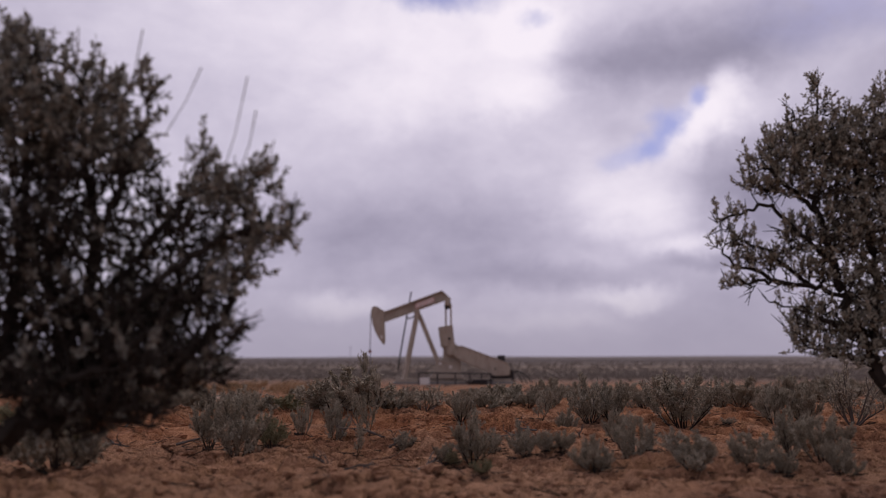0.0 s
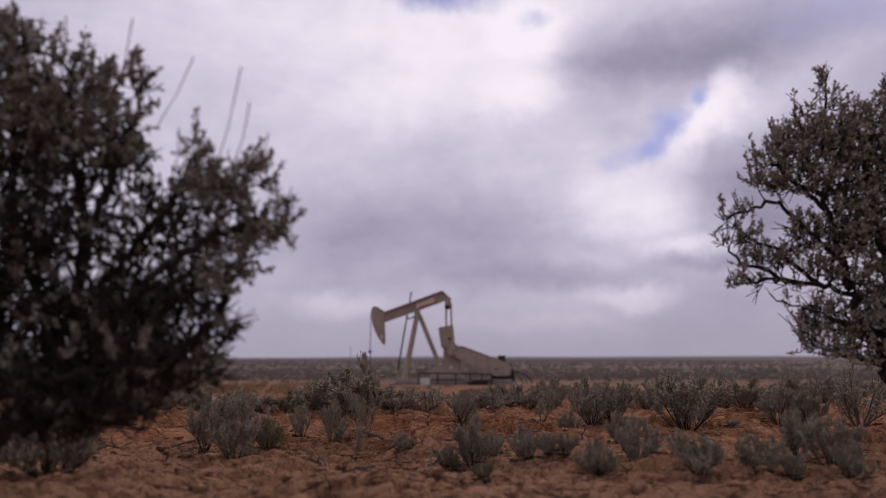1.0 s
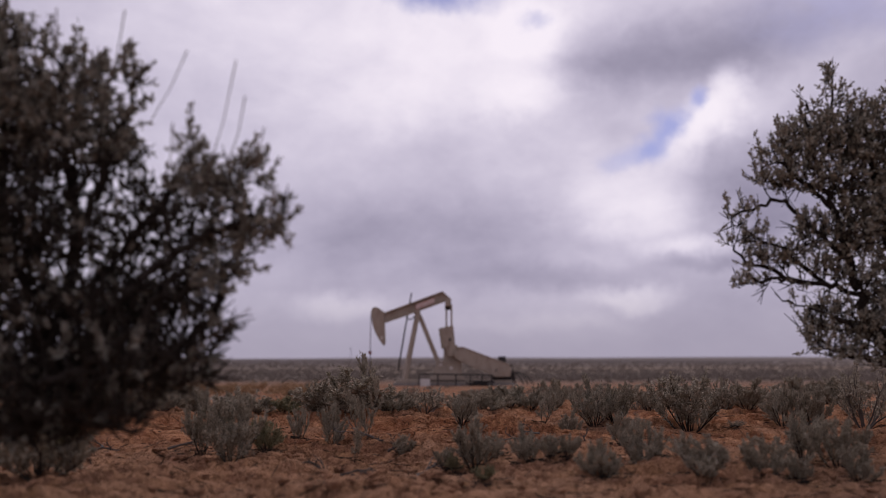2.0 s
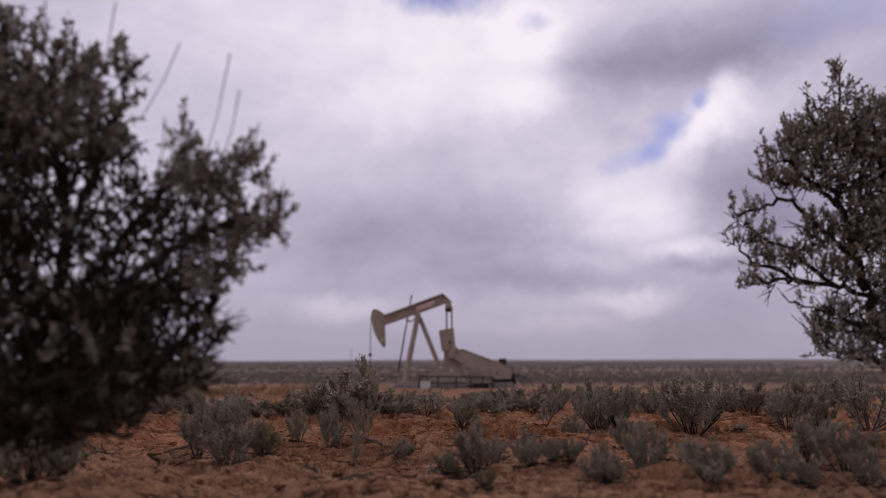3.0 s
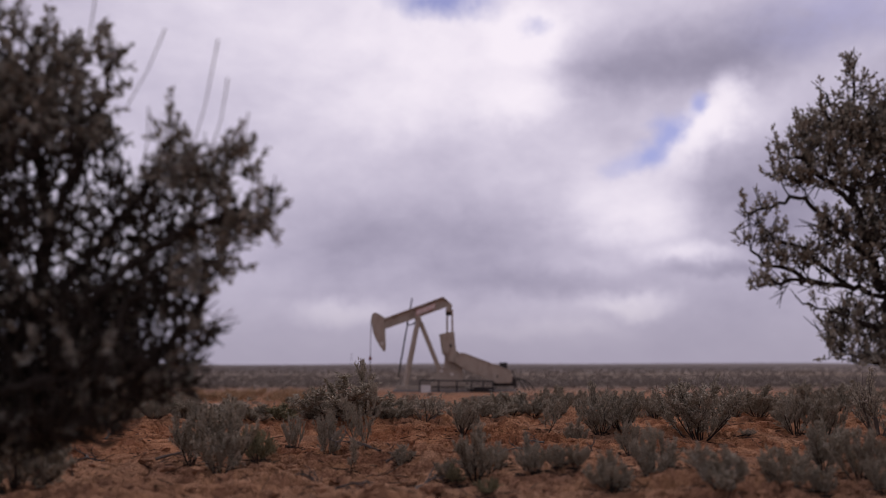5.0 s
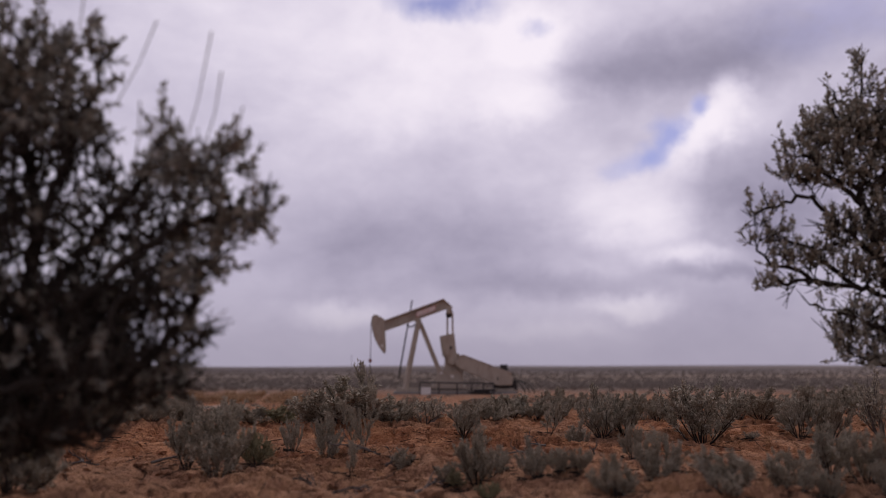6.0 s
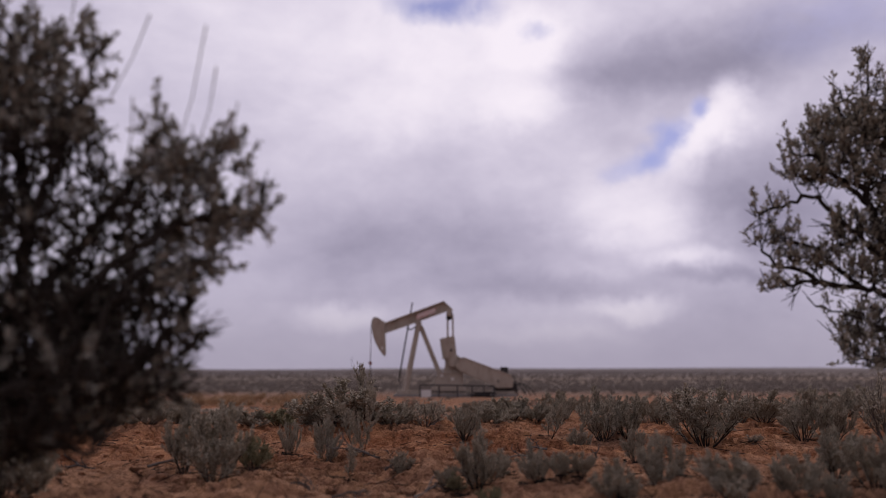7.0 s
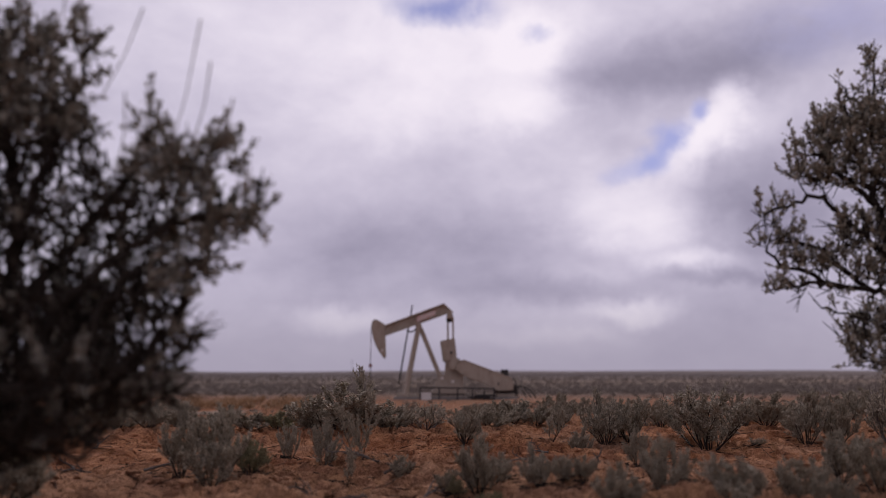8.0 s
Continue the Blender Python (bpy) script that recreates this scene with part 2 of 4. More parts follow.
    height = math_node(t, "ADD", math_node(t, "MULTIPLY", math_node(t, "MULTIPLY", cracked, smooth(t, broad, 0.34, 0.52, 0.25, 1.0)), 0.60), math_node(t, "MULTIPLY", grain, 0.60))
    height = math_node(t, "ADD", height, math_node(t, "MULTIPLY", patch, 0.9))
    bump(t, s, height, 1.0, 0.085)
    s.inputs["Specular IOR Level"].default_value = 0.15
    return m


SOIL = soil_material()


# ---------------------------------------------------------------- mesh helpers
def mesh_object(name, verts, faces, mat, parent=None, smooth_faces=False):
    me = bpy.data.meshes.new(name)
    me.from_pydata(verts, [], faces)
    if smooth_faces:
        me.shade_smooth()
    me.materials.append(mat)
    ob = new(name, me)
    ob.parent = parent
    return ob


def part(name, bm, mat, parent, label=""):
    me = bpy.data.meshes.new(name)
    bmesh.ops.recalc_face_normals(bm, faces=bm.faces)
    bm.to_mesh(me)
    bm.free()
    me.materials.append(mat)
    ob = new(name, me)
    ob.parent = parent
    return tagged(ob, label)


def prism(outline, y0, y1, bevel=0.012):
    """An outline of (x, z) corners, thickened from y0 to y1."""
    own = bmesh.new()
    a = [own.verts.new((x, y0, z)) for x, z in outline]
    b = [own.verts.new((x, y1, z)) for x, z in outline]
    n = len(outline)
    own.faces.new(a)
    own.faces.new(b[::-1])
    for i in range(n):
        own.faces.new((a[i], b[i], b[(i + 1) % n], a[(i + 1) % n]))
    bmesh.ops.recalc_face_normals(own, faces=own.faces)
    if bevel:
        bmesh.ops.bevel(own, geom=own.edges[:], offset=bevel, segments=2, affect="EDGES", clamp_overlap=True)
    return own


def box(x0, x1, y0, y1, z0, z1, bevel=0.01):
    return prism([(x0, z0), (x1, z0), (x1, z1), (x0, z1)], y0, y1, bevel)


def rod(points, radius, sides=10):
    """A round bar through points, with its own joints."""
    bm = bmesh.new()
    pts = [Vector(p) for p in points]
    rings = []
    for i, p in enumerate(pts):
        d = (pts[min(i + 1, len(pts) - 1)] - pts[max(i - 1, 0)]).normalized()
        side = d.orthogonal().normalized() if abs(d.z) > 0.9 else d.cross(Vector((0, 0, 1))).normalized()
        up = side.cross(d)
        rings.append([bm.verts.new(p + radius * (math.cos(k) * side + math.sin(k) * up)) for k in np.linspace(0, 2 * math.pi, sides, endpoint=False)])
    for r, s in zip(rings, rings[1:]):
        for k in range(sides):
            bm.faces.new((r[k], r[(k + 1) % sides], s[(k + 1) % sides], s[k]))
    bm.faces.new(rings[0])
    bm.faces.new(rings[-1][::-1])
    return bm


def bar(p, q, width, depth, bevel=0.008):
    """A square bar between two points."""
    p, q = Vector(p), Vector(q)
    d = q - p
    bm = box(-width / 2, width / 2, -depth / 2, depth / 2, 0, d.length, bevel)
    turn = d.to_track_quat("Z", "Y").to_matrix().to_4x4()
    bmesh.ops.transform(bm, matrix=Matrix.Translation(p) @ turn, verts=bm.verts)
    return bm


def tubes(segments, sides=5):
    """Tapered limbs as arrays: segments of (p, q, r at p, r at q)."""
    p = np.array([s[0] for s in segments], float)
    q = np.array([s[1] for s in segments], float)
    r0 = np.array([s[2] for s in segments], float)
    r1 = np.array([s[3] for s in segments], float)
    d = q - p
    d /= np.maximum(np.linalg.norm(d, axis=1, keepdims=True), 1e-9)
    helper = np.where(np.abs(d[:, 2:3]) > 0.9, np.array([[1.0, 0, 0]]), np.array([[0, 0, 1.0]]))
    u = np.cross(d, helper)
    u /= np.linalg.norm(u, axis=1, keepdims=True)
    v = np.cross(d, u)
    ang = np.linspace(0, 2 * np.pi, sides, endpoint=False)
    ring = np.cos(ang)[None, :, None] * u[:, None, :] + np.sin(ang)[None, :, None] * v[:, None, :]
    lower = p[:, None, :] + ring * r0[:, None, None]
    upper = q[:, None, :] + ring * r1[:, None, None]
    verts = np.concatenate([lower, upper], axis=1).reshape(-1, 3)
    k = np.arange(sides)
    quad = np.stack([k, (k + 1) % sides, (k + 1) % sides + sides, k + sides], axis=1)
    faces = (np.arange(len(segments))[:, None, None] * 2 * sides + quad[None]).reshape(-1, 4)
    return verts.tolist(), faces.tolist()


def leaves(rng, places, ways, length, width, spread):
    """Wedge-shaped leaves at places, growing roughly along ways."""
    n = len(places)
    ways = ways + rng.normal(0, spread, (n, 3))
    ways /= np.linalg.norm(ways, axis=1, keepdims=True)
    side = np.cross(ways, rng.normal(0, 1, (n, 3)))
    side /= np.maximum(np.linalg.norm(side, axis=1, keepdims=True), 1e-9)
    lift = np.cross(ways, side)
    ln = (length * rng.uniform(0.6, 1.3, n))[:, None]
    wd = (width * rng.uniform(0.6, 1.3, n))[:, None]
    base = places
    left = places + ways * ln * 0.7 + side * wd * 0.5 + lift * wd * 0.2
    tip = places + ways * ln
    right = places + ways * ln * 0.7 - side * wd * 0.5 + lift * wd * 0.2
    verts = np.stack([base, left, tip, right], axis=1).reshape(-1, 3)
    i = np.arange(n)[:, None] * 4
    faces = np.concatenate([i + np.array([[0, 1, 2]]), i + np.array([[0, 2, 3]])], axis=1).reshape(-1, 3)
    return verts.tolist(), faces.tolist()


# ---------------------------------------------------------------- ground
def rise(x, y):
    """Height of the land in broad lines: a bank that falls to the well pad, a plain, and low far ridges."""
    drop = np.clip((y - 13.5) / 14.0, 0, 1)
    z = -0.36 * drop * drop * (3 - 2 * drop)
    far = np.clip((y - 900) / 2600, 0, 1)
    ridge = 3.0 + 2.6 * np.sin(x * 0.0019 + 0.2) + 1.6 * np.sin(x * 0.0052 + 2.0)
    z = z + far * far * (3 - 2 * far) * ridge
    near_sides = np.clip((np.hypot(x, y) - 60) / 300, 0, 1)
    return z + near_sides * 0.35 * np.sin(x * 0.012 + 1.0) * np.sin(y * 0.009)


def lumps(x, y):
    """Clods, runnels and hummocks of the bare soil near the path."""
    near = np.clip((46 - np.hypot(x, y - 4)) / 20, 0, 1)
    out = np.zeros(len(x))
    for i in range(len(x)):
        if near[i] <= 0:
            continue
        p = Vector((x[i], y[i], 0))
        crest = math.exp(-((y[i] - 12.4 - 0.9 * noise.noise(p * 0.35)) / 1.3) ** 2)
        h = 0.035 * crest + 0.075 * noise.noise(p * 0.7) + 0.055 * noise.noise(p * 1.9 + Vector((7, 3, 0)))
        if 3.5 < y[i] < 21 and abs(x[i]) < 12:
            q = p + 0.10 * noise.noise_vector(p * 3.0)
            d = noise.voronoi(Vector((q.x * 4.2, q.y * 3.0, 0)))[0]
            rough = 0.5 + 0.5 * min(1.0, max(0.0, 0.5 + 1.8 * noise.noise(p * 0.9 + Vector((3, 5, 0)))))
            h += rough * 0.085 * min(1.0, (d[1] - d[0]) * 10.0)
            h += 0.030 * noise.noise(p * 5.5 + Vector((1, 9, 0))) + 0.014 * noise.noise(p * 12.0)
            h += 0.008 * noise.noise(p * 31.0)
            # little ledges that break towards the path
            run = (y[i] + 0.55 * noise.noise(p * 0.8 + Vector((5, 1, 0))) + 0.16 * noise.noise(p * 3.3)) * 2.1
            saw = run - math.floor(run)
            edge = min(1.0, saw / 0.06)
            mask = min(1.0, max(0.0, 0.40 + 1.8 * noise.noise(p * 0.6 + Vector((11, 2, 0)))))
            h += mask * 0.095 * (edge * edge * (3 - 2 * edge) - saw)
        out[i] = h * near[i]
    return out


def axis(lo, hi, step, reach, growth):
    a = list(np.arange(lo, hi + 1e-6, step))
    s = step
    while a[-1] < reach:
        s *= growth
        a.append(a[-1] + s)
    return a


ys = list(np.arange(4.3, 10.0, 0.024)) + axis(10.0, 14.0, 0.036, 4600, 1.035)
s, back_part = 0.05, []
y = 4.2
while y > -400:
    s *= 1.25
    y -= s
    back_part.append(y)
ys = back_part[::-1] + ys
xs_pos = axis(0.0, 3.6, 0.026, 4600, 1.045)
xs = [-v for v in xs_pos[:0:-1]] + xs_pos
gx, gy = np.meshgrid(np.array(xs), np.array(ys))
gx, gy = gx.ravel(), gy.ravel()
gz = rise(gx, gy) + lumps(gx, gy)
nx, ny = len(xs), len(ys)
i, j = np.meshgrid(np.arange(nx - 1), np.arange(ny - 1))
k = (j * nx + i).ravel()
ground = mesh_object("ground", np.stack([gx, gy, gz], 1).tolist(), np.stack([k, k + 1, k + nx + 1, k + nx], 1).tolist(), SOIL, smooth_faces=True)
tagged(ground, "rough cracked red soil running out to a scrub plain", "ground", kind="structure")


def level(x, y):
    """Height of the soil's surface at one place."""
    ax, ay = np.array([x], float), np.array([y], float)
    return float((rise(ax, ay) + lumps(ax, ay))[0])


# ---------------------------------------------------------------- pumpjack
PUMP_X, PUMP_Y, PUMP_Z = -1.10, 42.8, -0.36


def plan(*corners):
    """Corners of the pumpjack's side view in centimetres from the foot below its saddle."""
    return [(x / 100, z / 100) for x, z in corners]


def child(name, parent):
    e = new(name)
    e.parent = parent
    return e


def build_pumpjack():
    pump = new("pumpjack")
    pump.location = (PUMP_X, PUMP_Y, PUMP_Z)
    tagged(pump, "tan-painted steel pumpjack with raised crank on a concrete base", "pumpjack")
    part("concrete_base", box(-1.05, 4.25, -0.75, 0.75, -0.12, 0.10, 0.02), CONCRETE, pump, "weathered grey concrete base")
    for y in (-0.5, 0.38):
        part("skid_beam", box(-0.95, 4.15, y, y + 0.12, 0.10, 0.24), TAN_PAINT, pump)
    # walking beam: web and two flanges, with a deeper nose over the equaliser
    beam = part("walking_beam", prism(plan((-147, 317), (110, 411), (142, 381), (142, 368), (120, 370), (8, 330), (-147, 274)), -0.035, 0.035, 0.006), TAN_PAINT, pump)
    part("top_flange", prism(plan((-147, 313), (-147, 319.5), (110, 414), (143.5, 383), (142, 380), (109, 409)), -0.15, 0.15, 0.006), TAN_PAINT, beam)
    part("bottom_flange", prism(plan((-147, 272), (-147, 278), (7, 333), (119, 374), (143, 372), (143, 366), (120, 367.5), (9, 327)), -0.15, 0.15, 0.006), TAN_PAINT, beam)
    for x in (-1.0, -0.3, 0.6):
        z0 = 2.75 + (x + 1.47) * 0.357 + 0.02
        part("stiffener", box(x, x + 0.02, -0.13, 0.13, z0, z0 + 0.38, 0.003), TAN_PAINT, beam)
    # brand plate: plain white bars on red
    sign = part("brand_plate", prism(plan((-8, 331), (74, 361.5), (74, 384), (-8, 353.5)), -0.175, -0.155, 0.003), RED_PAINT, beam, "red-edged white brand plate with a row of red blocks")
    part("white_panel", prism(plan((-6, 333.5), (72.5, 362.7), (72.5, 381.5), (-6, 352.3)), -0.182, -0.176, 0.0), WHITE_PAINT, sign)
    for n in range(6):
        x = 1 + n * 11.6
        z = 341.5 + n * 11.6 * 0.372
        part("letter_bar", prism(plan((x, z), (x + 5.0, z + 1.9), (x + 5.0, z + 8.3), (x, z + 6.4)), -0.188, -0.183, 0.0), RED_PAINT, sign)
    # horsehead
    arc = [(-206 + 57 * u ** 2.3, 325 - 153 * u) for u in np.linspace(0.0, 1.0, 13)]
    head = part("horsehead", prism(plan((-203, 335), (-197, 342), (-188, 344), (-178, 341), (-148, 322), (-142, 191), (-145, 176), *[(x, z) for x, z in arc[::-1]]), -0.17, 0.17, 0.02), TAN_PAINT, pump)
    part("side_plate", prism(plan((-189, 340), (-150, 318), (-146, 192), (-150, 180), (-196, 262), (-200, 318)), -0.185, -0.172, 0.004), TAN_PAINT, head)
    part("patch", prism(plan((-164, 205), (-156, 201), (-152, 210), (-161, 216)), -0.192, -0.186, 0.0), WHITE_PAINT, head, "pale worn sticker")
    # bridle and polished rod
    for y in (-0.06, 0.06):
        part("bridle_cable", rod([(-2.055, y, 3.25), (-2.08, y, 3.0), (-2.09, y, 2.2), (-2.10, y, 1.45)], 0.012, 6), CABLE, pump)
    part("carrier_bar", box(-2.16, -2.04, -0.12, 0.12, 1.36, 1.50), RUSTY_RED, pump)
    part("polished_rod", rod([(-2.10, 0, 1.40), (-2.10, 0, 0.55)], 0.018, 8), CABLE, pump)
    # samson post
    for y0, y1 in ((-0.12, -0.62), (0.12, 0.62)):
        leg = part("samson_leg", bar((0.0, y0, 3.15), (-0.58, y1, 0.2), 0.17, 0.15), TAN_PAINT, pump)
        part("foot_plate", box(-0.72, -0.44, y1 - 0.12, y1 + 0.12, 0.10, 0.24), TAN_PAINT, leg)
    part("rear_leg", bar((0.08, 0, 3.05), (0.93, 0, 0.95), 0.15, 0.2), TAN_PAINT, pump)
    part("post_cap", prism(plan((-12, 300), (10, 300), (14, 322), (-16, 322)), -0.2, 0.2), TAN_PAINT, pump)
    part("saddle_bearing", rod([(0, -0.24, 3.24), (0, 0.24, 3.24)], 0.085, 16), TAN_PAINT, pump)
    # ladder up the post
    ladder = part("ladder", rod([(-0.90, 0.86, 0.62), (-0.60, 0.62, 2.35), (-0.29, 0.36, 4.10)], 0.030, 8), DARK_STEEL, pump, "dark steel ladder")
    part("ladder_rail", rod([(-0.90, 0.48, 0.62), (-0.60, 0.28, 2.35), (-0.45, 0.20, 3.10)], 0.025, 8), DARK_STEEL, ladder)
    for n in range(9):
        f = n / 8
        x, y, z = -0.88 + 0.36 * f, 0.49 - 0.26 * f, 0.75 + 2.2 * f
        part("rung", rod([(x, y, z), (x, y + 0.36, z)], 0.012, 6), DARK_STEEL, ladder)
    part("ladder_bracket", rod([(-0.50, -0.45, 2.96), (-0.38, -0.30, 2.88), (-0.24, -0.2, 2.92), (-0.12, -0.15, 3.02)], 0.03, 8), DARK_STEEL, pump)
    # equaliser and pitman arms
    part("equaliser", box(1.22, 1.45, -0.55, 0.55, 3.46, 3.62, 0.02), TAN_PAINT, pump)
    part("equaliser_bearing", prism(plan((124, 362), (146, 362), (150, 378), (134, 388), (122, 376)), -0.14, 0.14), TAN_PAINT, pump)
    part("wrist_yoke", prism(plan((120, 338), (128, 330), (146, 332), (150, 362), (122, 364)), -0.12, 0.12), DARK_STEEL, pump)
    for x, y in ((1.27, 0.52), (1.49, -0.52)):
        part("pitman_arm", bar((x, y, 3.52), (x + 0.01, y, 2.2), 0.075, 0.08), TAN_PAINT, pump)
    # cranks, swung up, with their counterweights
    for y0, shift in ((-0.60, 0.0), (0.42, -0.14)):
        c = prism([(x + shift, z) for x, z in plan((120, 254), (157, 260), (169, 143), (163, 128), (150, 122), (133, 130), (127, 160))], y0, y0 + 0.18, 0.02)
        crank = part("crank", c, TAN_PAINT, pump)
        part("counterweight", prism([(x + shift, z) for x, z in plan((106, 250), (132, 256), (140, 168), (120, 158))], y0 - 0.05, y0 + 0.23, 0.02), TAN_PAINT, crank)
        part("wrist_pin", rod([(1.42 + shift, y0 - 0.07, 1.98), (1.42 + shift, y0 + 0.25, 1.98)], 0.055, 14), DARK_STEEL, crank)
    part("crank_shaft", rod([(1.50, -0.66, 1.36), (1.50, 0.66, 1.36)], 0.10, 16), TAN_PAINT, pump)
    # gear reducer and its stand
    part("gear_reducer", prism(plan((112, 98), (116, 150), (130, 172), (168, 178), (190, 160), (196, 98)), -0.36, 0.36, 0.03), TAN_PAINT, pump)
    stand = part("reducer_stand", prism(plan((64, 36), (86, 98), (192, 98), (196, 36)), -0.5, 0.5, 0.015), TAN_PAINT, pump)
    part("stand_lip", box(0.84, 1.95, -0.54, 0.54, 0.97, 1.03), TAN_PAINT, stand)
    part("decal", box(0.96, 1.08, -0.515, -0.503, 0.84, 0.95, 0.0), WHITE_PAINT, stand, "small pale warning decal")
    part("decal", box(1.42, 1.54, -0.515, -0.503, 0.70, 0.80, 0.0), WHITE_PAINT, stand, "small pale warning decal")
    part("sub_base", box(0.57, 2.06, -0.58, 0.58, 0.24, 0.37), TAN_PAINT, pump)
    # belt guard
    guard = part("belt_guard", prism(plan((160, 124), (168, 150), (178, 162), (196, 165), (240, 148), (400, 88), (408, 60), (405, 38), (340, 36), (282, 64), (196, 98)), -0.78, -0.42, 0.03), TAN_PAINT, pump)
    part("guard_rim", prism(plan((170, 153), (178, 165), (197, 168), (402, 91), (400, 86), (196, 162), (180, 158)), -0.80, -0.40, 0.004), TAN_PAINT, guard)
    part("access_panel", box(3.44, 3.86, -0.805, -0.782, 0.54, 0.78, 0.008), TAN_PAINT, guard)
    part("hinge", box(3.40, 3.45, -0.815, -0.785, 0.60, 0.72, 0.004), DARK_STEEL, guard)
    motor = part("motor", prism(plan((330, 14), (425, 14), (425, 50), (410, 66), (345, 66), (330, 50)), -0.32, 0.34, 0.03), DARK_STEEL, pump)
    part("motor_foot", box(3.35, 4.2, -0.4, 0.4, 0.10, 0.16), DARK_STEEL, motor)
    part("control_box", box(3.60, 3.92, 0.3, 0.55, 1.00, 1.26), DARK_STEEL, pump, "black control box")
    part("box_post", box(3.73, 3.80, 0.38, 0.46, 0.10, 0.95), DARK_STEEL, pump)
    for k, (x, z, dx) in enumerate(((4.05, 0.85, 0.25), (4.12, 0.45, 0.75), (4.15, 0.38, 0.95), (4.10, 0.30, 0.60))):
        pts = [(x + dx * f, -0.35 + 0.2 * k, z * (1 - f) ** 1.0 + 0.28 * math.sin(math.pi * f) + 0.04) for f in np.linspace(0, 1, 9)]
        part("hose", rod(pts, 0.022, 8), DARK_STEEL, pump)
    # guard rail on the near side
    rail = part("guard_rail", rod([(0.10, -1.15, 0.51), (3.22, -1.15, 0.46)], 0.030, 8), DARK_STEEL, pump, "dark pipe guard rail")
    part("mid_rail", rod([(0.10, -1.15, 0.22), (3.22, -1.15, 0.20)], 0.018, 8), DARK_STEEL, rail)
    for x in (0.10, 0.90, 1.68, 2.30, 2.80, 3.22):
        part("rail_post", rod([(x, -1.15, -0.10), (x, -1.15, 0.50)], 0.030, 8), DARK_STEEL, rail)
    for x, z in ((2.1, 0.10), (2.4, 0.16), (2.25, 0.03)):
        part("flow_pipe", rod([(x, -0.95, z), (x + 0.95, -0.95, z)], 0.035, 8), DARK_STEEL, pump)
    part("white_board", box(0.14, 0.56, -1.20, -1.175, -0.05, 0.30, 0.004), WHITE_PAINT, rail, "small white notice board")
    return pump


pumpjack = build_pumpjack()


def build_wellhead():
    w = new("wellhead")
    w.location = (PUMP_X - 2.10, PUMP_Y, PUMP_Z)
    part("casing", rod([(0, 0, -0.15), (0, 0, 0.25)], 0.13, 14), DARK_STEEL, w)
    part("flange", rod([(0, 0, 0.22), (0, 0, 0.30)], 0.20, 14), DARK_STEEL, w)
    part("stuffing_box", rod([(0, 0, 0.28), (0, 0, 0.58)], 0.07, 12), DARK_STEEL, w)
    part("flow_tee", rod([(-0.35, 0, 0.40), (0.30, 0, 0.40)], 0.05, 10), DARK_STEEL, w)
    return tagged(w, "dark steel wellhead under the polished rod", "wellhead")


build_wellhead()


